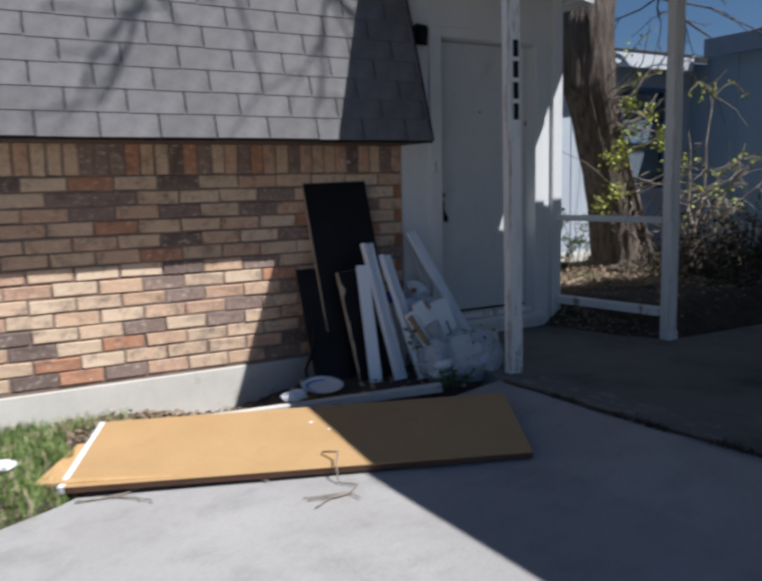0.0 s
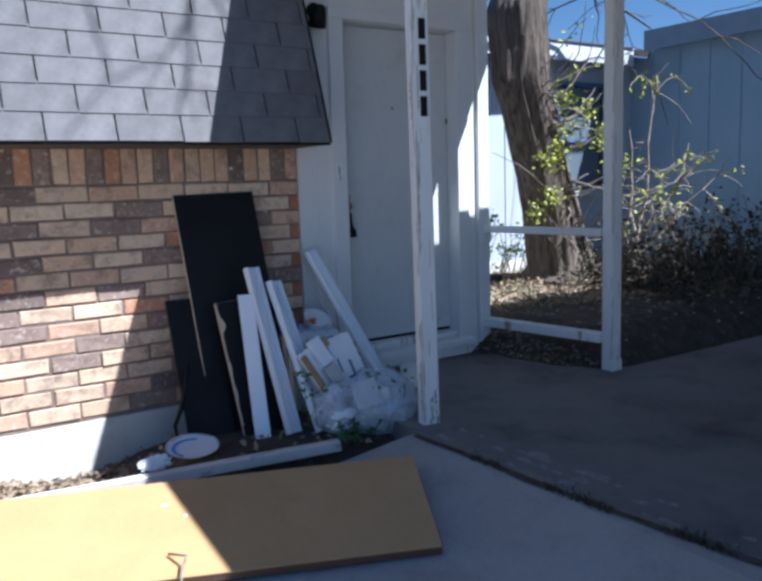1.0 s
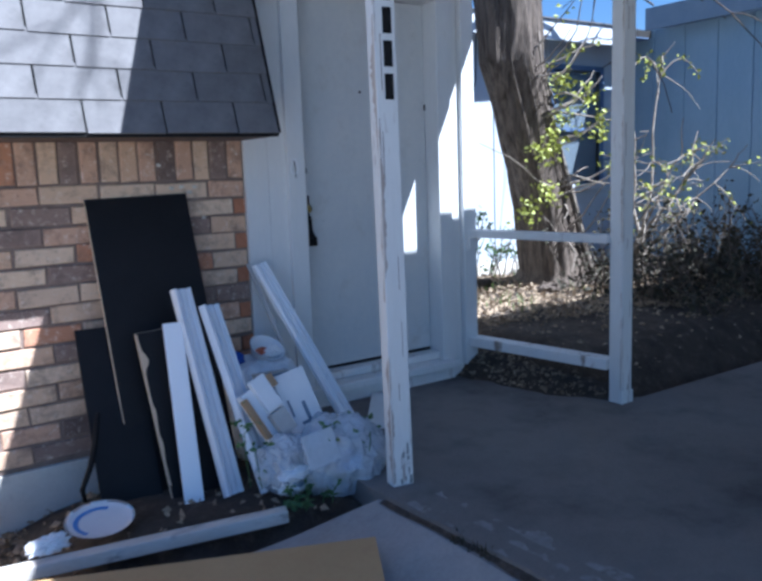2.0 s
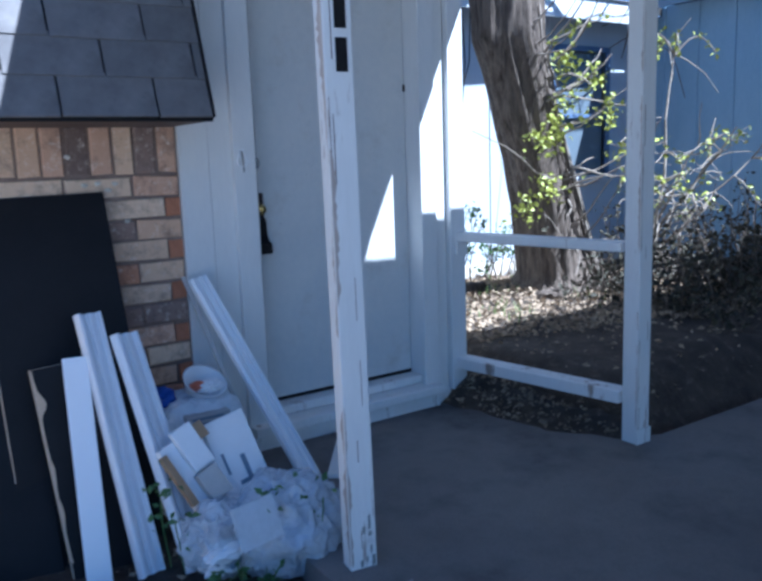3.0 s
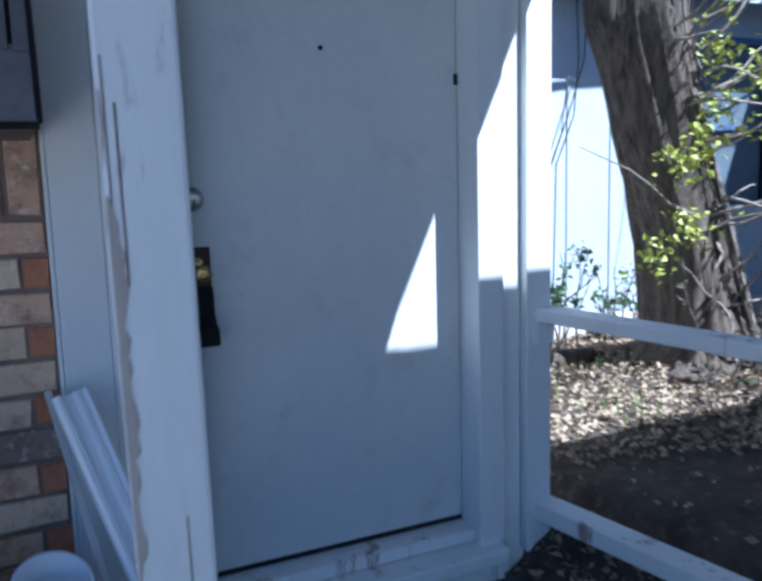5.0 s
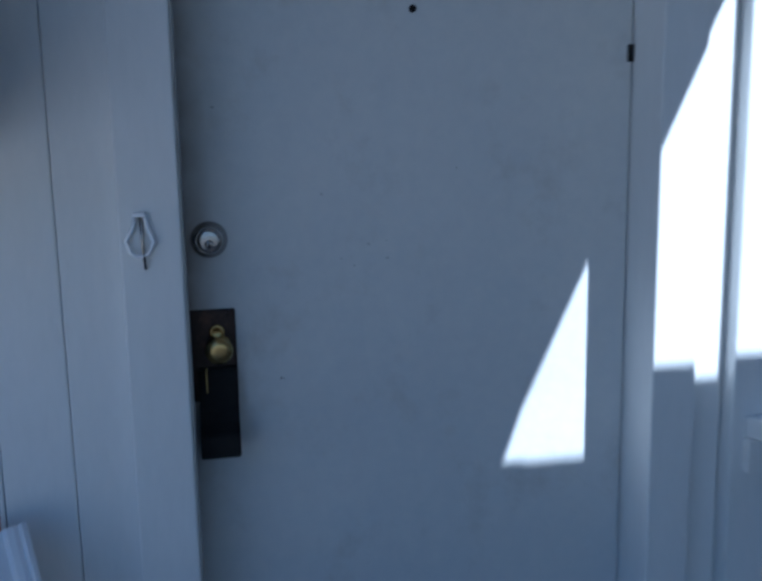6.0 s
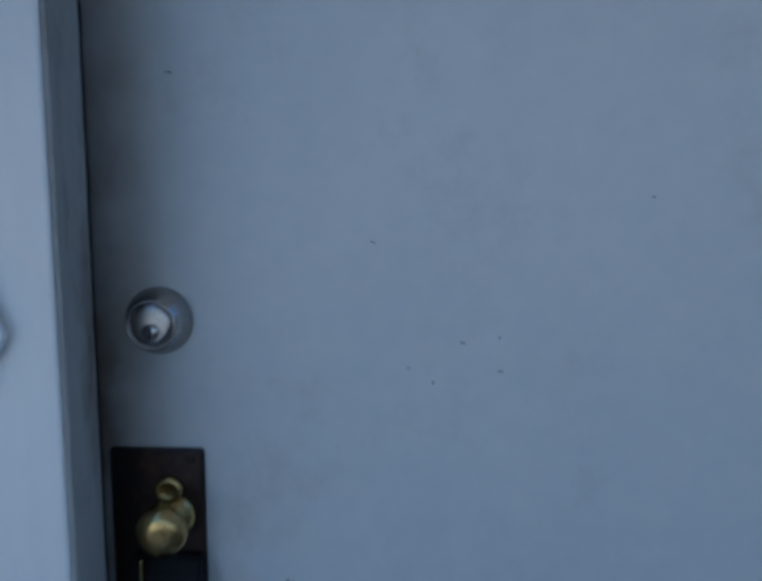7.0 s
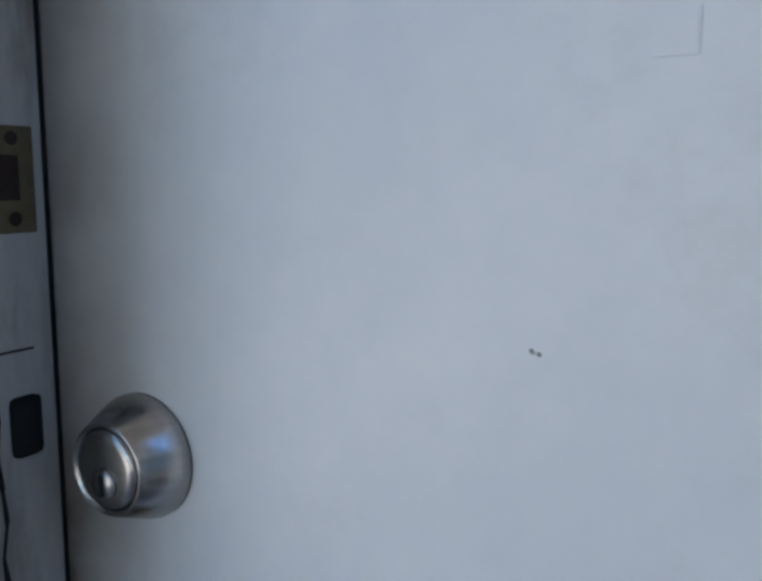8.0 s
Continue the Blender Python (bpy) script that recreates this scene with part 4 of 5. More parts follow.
def build_bags():
    bag = thing("plastic_bag", (-0.15, -0.45, 0.0), "knotted milky plastic bag of household rubbish", "bag")
    part("film", sack((-0.212, -0.43, 0.175), (0.182, 0.138, 0.245), 2.0, 0.05, -0.06, 4.5, 0.55), MILKBAG, bag, smooth=True)
    part("cloth", blob((-0.350, -0.44, 0.43), (0.06, 0.05, 0.045), 5.0, 0.4, 3), CLOTHBLUE, bag, "dark blue cloth")
    part("printed_panel", box((-0.300, -0.592, 0.300), (-0.120, -0.53, 0.378), 0.004), SOFFIT, bag, "faded grey printed panel")
    for z, w in ((0.362, 0.13), (0.340, 0.15), (0.318, 0.11)):
        part("print_bar", box((-0.215 - w / 2, -0.594, z - 0.005), (-0.215 + w / 2, -0.5925, z + 0.005)), GREYTRIM, bag, "faded printed bar")
    cup = thing("plastic_bowl", (-0.18, -0.40, 0.43), "white plastic bowl standing on the bag", "bowl")
    part("shell", turned([(0.045, 0.0), (0.072, 0.02), (0.088, 0.068), (0.093, 0.072), (0.084, 0.069), (0.062, 0.018)], (-0.178, -0.43, 0.418), (0.15, -0.55, 0.85), 32), CUPWHITE, cup, smooth=True)
    part("contents", blob((-0.20, -0.465, 0.458), (0.03, 0.025, 0.02), 9.0, 0.4, 3), RED, cup, "red scrap")
    part("wrapper", blob((-0.155, -0.475, 0.453), (0.045, 0.03, 0.025), 15.0, 0.5, 4), PAPER, cup, "crumpled white wrapper")
    big = thing("plastic_bag", (-0.12, -1.02, -0.06), "bulging clear plastic sack stuffed with rubbish", "bag")
    part("film", sack((-0.13, -1.06, 0.07), (0.20, 0.19, 0.19), 7.0, 0.12, -0.06), CLEARBAG, big, smooth=True)
    part("neck", sack((-0.36, -1.0, 0.07), (0.13, 0.12, 0.13), 12.0, 0.2, -0.06), CLEARBAG, big, smooth=True)
    rnd = random.Random(19)
    for k in range(13):
        x = rnd.uniform(-0.40, -0.02)
        y, z = -1.04 + rnd.uniform(-0.10, 0.07), rnd.uniform(0.0, 0.15 if x > -0.28 else 0.10)
        mat = (PAPER, SOFFIT, GREYTRIM, CUPWHITE, CARD, PAPER, CUPWHITE, PAPERBLUE, SOFFIT, PAPER, BLACKBOARD, CUPWHITE, CARD)[k]
        part("rubbish", blob((x, y, z), (rnd.uniform(0.04, 0.08), rnd.uniform(0.04, 0.07), rnd.uniform(0.03, 0.06)), 30.0 + k, 0.45, 3, -0.05, 2.5), mat, big)
    leaning_board("plastic_sheet", (-0.405, -1.225, 0.26), (-0.253, -1.2, 0.279), (-0.39, -1.27, 0.13), 0.006, CLEARBAG, CLEARBAG, "flat milky plastic sheet resting on the clear sack", "plastic")
    carton, m = leaning_board("carton", (-0.505, -0.87, 0.375), (-0.365, -0.85, 0.42), (-0.375, -1.00, 0.09), 0.05, PAPER, PAPER, "open white carton with brown inner flaps", "carton")
    s = 1 if (m.to_3x3() @ Vector((0, 0, 1))).y < 0 else -1
    for name, x0, x1, y0, y1, h, mat, lab in (("flap", 0.02, 0.22, -0.022, 0.004, 0.035, CARD, "brown cardboard flap"), ("tray", -0.03, 0.13, 0.055, 0.135, 0.032, PAPER, "white folded insert"), ("flap", -0.012, 0.05, 0.136, 0.175, 0.02, CARD, "brown cardboard flap"),
                                              ("label", 0.14, 0.25, 0.045, 0.125, 0.045, SOFFIT, "grey printed end"), ("insert", 0.24, 0.30, 0.0, 0.05, 0.05, PAPER, "")):
        part(name, box((x0, y0, 0.002 if s > 0 else -h), (x1, y1, h if s > 0 else -0.002), 0.003, m=m), mat, carton, lab)
    pbox, m = leaning_board("printed_box", (-0.335, -0.84, 0.42), (-0.175, -0.83, 0.450), (-0.262, -0.98, 0.085), 0.03, PAPER, PAPER, "flat white printed box with a blue edge", "box")
    s = 1 if (m.to_3x3() @ Vector((0, 0, 1))).y < 0 else -1
    for name, x0, x1, y0, y1, mat, lab in (("print_bar", 0.285, 0.325, 0.0, 0.15, PAPERBLUE, "blue printed band"), ("print_bar", 0.15, 0.24, 0.085, 0.103, GREYTRIM, "grey printed bar"), ("print_bar", 0.235, 0.25, 0.05, 0.11, GREYTRIM, "grey printed bar"), ("print_bar", 0.12, 0.20, 0.02, 0.03, GREYTRIM, "grey printed bar")):
        part(name, box((x0, y0, 0.001 if s > 0 else -0.002), (x1, y1, 0.002 if s > 0 else -0.001), 0, m=m), mat, pbox, lab)


def build_bed_things():
    edging = thing("edging_board", (-1.2, -1.08, -0.05), "weathered timber edging of the planting bed", "edging")
    a, b = Vector((-0.49, -1.225, -0.025)), Vector((-2.15, -0.72, -0.125))
    m = frame_of(a, b - a, (0, 0, 1))
    part("timber", box((0, -0.045, -0.03), ((b - a).length, 0.008, 0.03), 0.006, m=m), TIMBER, edging)
    dish = thing("plastic_tray", (-1.02, -0.80, -0.02), "scuffed blue and white plastic dish on the soil", "dish")
    m = Matrix.Translation((-1.13, -0.84, -0.035)) @ Euler((radians(8), radians(-5), radians(20))).to_matrix().to_4x4()
    bm = turned([(0.08, 0.0), (0.105, 0.006), (0.132, 0.022), (0.136, 0.024), (0.120, 0.016), (0.085, 0.008)], (0, 0, 0), (0, 0, 1), 40)
    for v in bm.verts:
        v.co = m @ v.co
    part("rim", bm, CUPWHITE, dish, smooth=True)
    bm = bmesh.new()
    ring = []
    for k in range(15):
        a = radians(35 + 12 * k)
        ring.append([bm.verts.new(m @ Vector((r * math.cos(a), r * math.sin(a), h))) for r, h in ((0.084, 0.0105), (0.103, 0.0125))])
    for a, b in zip(ring, ring[1:]):
        bm.faces.new((a[0], a[1], b[1], b[0]))
    part("band", bm, PAPERBLUE, dish, "blue printed crescent")
    scrap = thing("paper_scrap", (-1.34, -0.86, -0.02), "crumpled white wrapper on the soil", "litter")
    part("sheet", blob((-1.335, -0.885, -0.045), (0.065, 0.04, 0.03), 21.0, 0.6, 4, None, 4.0), PAPER, scrap)


PANEL = Matrix.Translation((-1.573, -1.494, -0.089)) @ Matrix.Rotation(-0.481, 4, "Z") @ Matrix.Rotation(-0.042, 4, "Y") @ Matrix.Rotation(0.15, 4, "X")


def build_fallen_doors():
    L, W, T = 2.315, 0.72, 0.036
    door = thing("fallen_door", (-1.54, -1.62, -0.1), "tan flush door lying flat on the driveway", "door")
    part("skin", box((-L / 2 + 0.03, -W / 2, -0.004), (L / 2, W / 2, 0.0), 0.001, m=PANEL), BROWN, door, "tan hardboard skin")
    part("core", box((-L / 2 + 0.03, -W / 2 + 0.002, -T), (L / 2 - 0.001, W / 2 - 0.002, -0.0045), 0.002, m=PANEL), DARKWOOD, door, "dark wooden edge")
    part("end_strip", box((-L / 2, -W / 2, -T), (-L / 2 + 0.029, W / 2, 0.002), 0.003, m=PANEL), VINYL, door, "pale bare end strip")
    rnd = random.Random(3)
    for k in range(2):
        part("chip", turned([(0.012 - 0.004 * k, 0), (0.006, 0.001)], PANEL @ Vector((0.05 + 0.1 * k, 0.16 - 0.1 * k, 0.0)), PANEL.to_3x3() @ Vector((0, 0, 1)), 7), PAPER, door)
    under = thing("plywood_offcut", (-2.55, -1.05, -0.2), "bare orange plywood offcut under the fallen door", "board")
    m = Matrix.Translation((-2.57, -1.0, -0.183)) @ Matrix.Rotation(-0.50, 4, "Z") @ Matrix.Rotation(-0.03, 4, "Y")
    part("sheet", box((-0.16, -0.30, -0.012), (0.5, 0.30, 0.006), 0.002, m=m), PINE, under)


build_leaning()
build_bags()
build_bed_things()
build_fallen_doors()

# ---- yard beyond the railing: neighbour's house, tree, shrubs ----
NB_Y, NB_X = 2.30, 6.15


def build_neighbour():
    house = thing("neighbour_house", (4.5, 2.6, 0.3), "blue timber house in an L with pale fascia", "house")
    x0 = 1.0
    win = (4.83, 5.60, 1.10, 2.38)
    part("wall", box((x0, NB_Y, 0.1), (win[0], NB_Y + 0.2, 2.74)), SUNBLUE, house)
    part("wall", box((win[0], NB_Y, 0.1), (win[1], NB_Y + 0.2, win[2])), SUNBLUE, house)
    part("wall", box((win[0], NB_Y, win[3]), (win[1], NB_Y + 0.2, 2.74)), SUNBLUE, house)
    part("wall", box((win[1], NB_Y, 0.1), (NB_X + 0.3, NB_Y + 0.2, 2.74)), SUNBLUE, house)
    # Drawn out unseen to y = -11 to cut light from the right.
    part("wall", box((NB_X, -11.0, 0.1), (NB_X + 0.2, NB_Y - 0.003, 2.84)), SHADEBLUE, house)
    rnd = random.Random(5)
    # vertical boards with battens
    x = x0 + 0.1
    while x < NB_X - 0.05:
        if not win[0] - 0.06 < x < win[1] + 0.06:
            part("batten", box((x, NB_Y - 0.012, 0.12), (x + 0.035, NB_Y - 0.001, 2.69), 0.002), SUNBLUE, house)
        x += 0.405
    y = NB_Y - 0.35
    while y > -4.0:
        part("batten", box((NB_X - 0.012, y, 0.12), (NB_X - 0.001, y + 0.035, 2.83), 0.002), SHADEBLUE, house)
        y -= 0.405
    part("foundation", box((x0, NB_Y - 0.02, -0.1), (NB_X - 0.03, NB_Y + 0.1, 0.30), 0.004), FOUNDATION, house)
    window = part("window", box((win[0] - 0.055, NB_Y - 0.03, win[2] - 0.055), (win[0], NB_Y + 0.05, win[3] + 0.055), 0.003), NAVY, house)
    part("window_frame", box((win[1], NB_Y - 0.03, win[2] - 0.055), (win[1] + 0.055, NB_Y + 0.05, win[3] + 0.055), 0.003), NAVY, window)
    part("window_frame", box((win[0], NB_Y - 0.03, win[3]), (win[1], NB_Y + 0.05, win[3] + 0.055), 0.003), NAVY, window)
    part("window_frame", box((win[0], NB_Y - 0.03, 1.70), (win[1], NB_Y + 0.05, 1.74), 0.003), NAVY, window)
    part("window_sill", box((win[0] - 0.07, NB_Y - 0.06, win[2] - 0.07), (win[1] + 0.07, NB_Y + 0.05, win[2]), 0.004), PALETRIM, window)
    part("pane", box((win[0], NB_Y + 0.03, win[2]), (win[1], NB_Y + 0.036, 1.70)), GLASS, window)
    part("pane", box((win[0], NB_Y + 0.03, 1.74), (win[1], NB_Y + 0.036, win[3])), GLASS, window)
    part("blind", box((win[0], NB_Y + 0.08, win[2]), (win[1], NB_Y + 0.09, win[3])), GREYTRIM, window, "drawn grey blind")
    roof = part("roof", box((x0 - 0.3, NB_Y - 0.30, 2.75), (NB_X + 3.0, NB_Y + 5.0, 2.83)), FELT, house)
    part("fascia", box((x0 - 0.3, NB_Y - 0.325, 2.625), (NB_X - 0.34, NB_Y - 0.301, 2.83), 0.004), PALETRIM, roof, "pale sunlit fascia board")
    part("roof_edge", box((x0 - 0.3, NB_Y - 0.345, 2.831), (NB_X - 0.36, NB_Y - 0.20, 2.845), 0.002), SHINGLE, roof)
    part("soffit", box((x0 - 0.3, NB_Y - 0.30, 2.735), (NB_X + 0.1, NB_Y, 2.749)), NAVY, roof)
    part("roof_wing", box((NB_X - 0.30, -11.2, 2.86), (NB_X + 5.0, NB_Y - 0.466, 3.0)), FELT, roof)
    part("fascia", box((NB_X - 0.335, -11.2, 2.78), (NB_X - 0.301, NB_Y - 0.466, 3.02), 0.004), GREYTRIM, roof, "wing fascia with its shade put into the grey-blue")
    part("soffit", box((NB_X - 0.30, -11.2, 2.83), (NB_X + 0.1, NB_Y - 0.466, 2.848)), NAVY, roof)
    part("wall", box((x0, NB_Y + 0.2, 0.1), (x0 + 0.2, NB_Y + 5.0, 2.74)), SHADEBLUE, house)
    part("wall", box((NB_X + 0.2, -11.0, 0.1), (NB_X + 5.0, -10.8, 2.74)), SHADEBLUE, house)
    for k, (px, sway) in enumerate(((1.95, 0.03), (2.02, -0.02))):
        cable = thing("cable", (px, NB_Y - 0.1, 0.5), "thin black cable hanging from the eave", "cable", "hanging cables")
        part("line", tube([(3.56 + 0.10 * k, NB_Y - 0.06, 2.70), (3.58 + 0.05 * k, NB_Y - 0.07, 2.2), (3.50 + sway, NB_Y - 0.08, 1.8), (3.36 + sway, NB_Y - 0.06, 1.45), (3.34 + sway, NB_Y - 0.05, 0.3)], 0.006, 6), IRON, cable)


def leaf_mesh(leaves, size, rnd, bm=None, curl=0.3):
    """Many small folded leaves at the given places and directions."""
    bm = bm or bmesh.new()
    for p, d in leaves:
        d = Vector(d).normalized()
        s = size * rnd.uniform(0.6, 1.3)
        side = d.cross(Vector((rnd.uniform(-1, 1), rnd.uniform(-1, 1), rnd.uniform(-0.3, 1)))).normalized()
        up = side.cross(d)
        a, tip = Vector(p), Vector(p) + d * s + up * s * curl * rnd.uniform(-1, 1)
        mid = (a + tip) / 2 + up * s * 0.08
        l, r = mid + side * s * 0.3 + up * s * 0.12, mid - side * s * 0.3 + up * s * 0.12
        va, vl, vm, vt, vr = (bm.verts.new(q) for q in (a, l, mid, tip, r))
        bm.faces.new((va, vm, vl))
        bm.faces.new((vm, vt, vl))
        bm.faces.new((va, vr, vm))
        bm.faces.new((vm, vr, vt))
    return bm


def wander(start, d, length, steps, rnd, bend=0.35, rise=0.0):
    pts, d = [Vector(start)], Vector(d).normalized()
    for _ in range(steps):
        d = (d + Vector((rnd.uniform(-1, 1), rnd.uniform(-1, 1), rnd.uniform(-1, 1) + rise)) * bend / 2).normalized()
        pts.append(pts[-1] + d * length / steps)
    return pts


def limbs(start, d, length, radius, level, rnd, out, rise=0.25, split=3, bend=0.4):
    """Forking limbs; out gathers (points, radii)."""
    pts = wander(start, d, length, 6, rnd, bend, rise)
    out.append((pts, [radius * (1 - 0.6 * i / 6) for i in range(7)]))
    if level:
        for _ in range(split):
            k = rnd.randint(2, 6)
            nd = (pts[k] - pts[k - 1]).normalized() + Vector((rnd.uniform(-1, 1), rnd.uniform(-1, 1), rnd.uniform(-0.3, 0.8))) * 0.9
            limbs(pts[k], nd, length * rnd.uniform(0.5, 0.75), radius * 0.5, level - 1, rnd, out, rise, split, bend)


def trunk_mesh(rows, sides=28, seed=0.0, ridges=0.07):
    """A fluted trunk through rows of (centre, radius), with deep bark ridges."""
    bm = bmesh.new()
    fine = []
    for (p, r), (q, s) in zip(rows, rows[1:]):
        for k in range(10):
            t = k / 10
            fine.append((Vector(p).lerp(Vector(q), t), r + (s - r) * t))
    fine.append((Vector(rows[-1][0]), rows[-1][1]))
    rings = []
    for p, r in fine:
        ring = []
        for k in range(sides):
            a = 2 * math.pi * k / sides
            c = Vector((math.cos(a), math.sin(a), 0))
            w = 1 + ridges * 1.5 * noise.noise(Vector((c.x * 1.4, c.y * 1.4, p.z * 0.7 + seed))) + ridges * abs(noise.noise(Vector((c.x * 5, c.y * 5, p.z * 1.6 + seed)))) * 1.6
            ring.append(bm.verts.new(p + c * r * w))
        rings.append(ring)
    for r0, r1 in zip(rings, rings[1:]):
        for k in range(sides):
            bm.faces.new((r0[k], r0[(k + 1) % sides], r1[(k + 1) % sides], r1[k]))
    bm.faces.new(rings[-1])
    return bm


def build_tree():
    rnd = random.Random(21)
    tree = thing("tree", (3.4, 1.02, 0.2), "old leaning tree with rough dark bark and ivy suckers", "tree")
    rows = [((3.52, 1.02, 0.05), 0.50), ((3.51, 1.02, 0.38), 0.30), ((3.39, 1.02, 0.95), 0.245), ((3.16, 1.02, 1.55), 0.235), ((2.94, 1.02, 2.2), 0.24), ((2.92, 1.03, 2.85), 0.245), ((3.12, 1.06, 3.6), 0.20), ((3.2, 1.1, 4.4), 0.17)]
    part("trunk", trunk_mesh(rows, 96, ridges=0.13), BARK, tree, smooth=True)
    out = []
    for z, d, ln, r in ((4.2, (-0.3, 0.3, 1.0), 2.4, 0.12), (4.2, (0.9, 0.8, 0.7), 3.0, 0.11), (4.3, (0.1, -0.1, 1), 2.6, 0.14), (4.1, (1.0, 0.7, 0.25), 2.8, 0.07)):
        limbs((3.08, 1.06, z), d, ln, r, 3, rnd, out, 0.15)
    for z, d, ln in ((3.9, (1.0, 0.3, -0.10), 2.4), (4.0, (1.0, 0.5, -0.15), 2.8), (4.2, (0.9, 0.4, -0.2), 3.0), (4.1, (1.0, 0.8, -0.1), 3.2)):
        limbs((3.05, 1.04, z), d, ln, 0.028, 2, rnd, out, -0.1, 4, 0.5)
    bm = bmesh.new()
    for pts, radii in out:
        if radii[0] > 0.06:
            part("limb", tube(pts, radii, 10), BARK, tree, smooth=True)
        else:
            tube(pts, [max(x, 0.005) for x in radii], 5, bm)
    part("crown", bm, BARK, tree, "bare winter twigs of the crown")
    # dead creeper that clings to the sunny side of the trunk
    for k in range(34):
        angle, pts, top = radians(rnd.uniform(-72, 12)), [], rnd.uniform(0.9, 2.5)
        for j in range(9):
            z = 0.12 + (top - 0.12) * j / 8
            angle += rnd.uniform(-0.09, 0.09)
            zs = [q[0][2] for q in rows]
            cx, r = float(np.interp(z, zs, [q[0][0] for q in rows])), float(np.interp(z, zs, [q[1] for q in rows]))
            pts.append(Vector((cx + (r * 1.07 + 0.004) * math.cos(angle), 1.02 + (r * 1.07 + 0.004) * math.sin(angle), z)))
        part("creeper", tube(pts, [0.013 - 0.001 * j for j in range(9)], 5), TWIG if k % 3 else BARK, tree, "pale dead creeper stem on the bark", smooth=True)
    leaves = []
    for k in range(30):
        z = rnd.uniform(0.35, 2.3)
        s = Vector((3.56 - 0.25 * (z - 0.3) + rnd.uniform(-0.15, 0.12), 0.80, z))
        pts = wander(s, (rnd.uniform(-0.5, 1.2), rnd.uniform(-1.0, -0.1), rnd.uniform(-0.2, 0.9)), rnd.uniform(0.25, 0.95), 6, rnd, 0.7, 0.1)
        part("twig", tube(pts, [0.010, 0.009, 0.008, 0.006, 0.005, 0.004, 0.003], 5), TWIG, tree)
        if rnd.random() < 0.25:
            for q in pts[3:]:
                for _ in range(rnd.randint(1, 4)):
                    leaves.append((q + Vector((rnd.uniform(-1, 1), rnd.uniform(-1, 1), rnd.uniform(-1, 1))) * 0.05, (rnd.uniform(-1, 1), rnd.uniform(-1, 1), rnd.uniform(-0.4, 1))))
    for c in ((3.08, 0.66, 1.50), (3.22, 0.68, 1.70), (2.90, 0.62, 1.42), (2.98, 0.62, 1.08), (3.22, 0.70, 1.98), (2.80, 0.66, 0.95), (3.55, 0.55, 1.62), (3.75, 0.5, 1.35), (3.42, 0.6, 1.86)):
        for _ in range(60):
            leaves.append((Vector(c) + Vector((rnd.gauss(0, 0.06), rnd.gauss(0, 0.05), rnd.gauss(0, 0.055))), (rnd.uniform(-1, 1), rnd.uniform(-1, 1), rnd.uniform(-0.4, 1))))
    part("foliage", leaf_mesh(leaves, 0.05, rnd), LEAF, tree, "fresh yellow-green leaves")


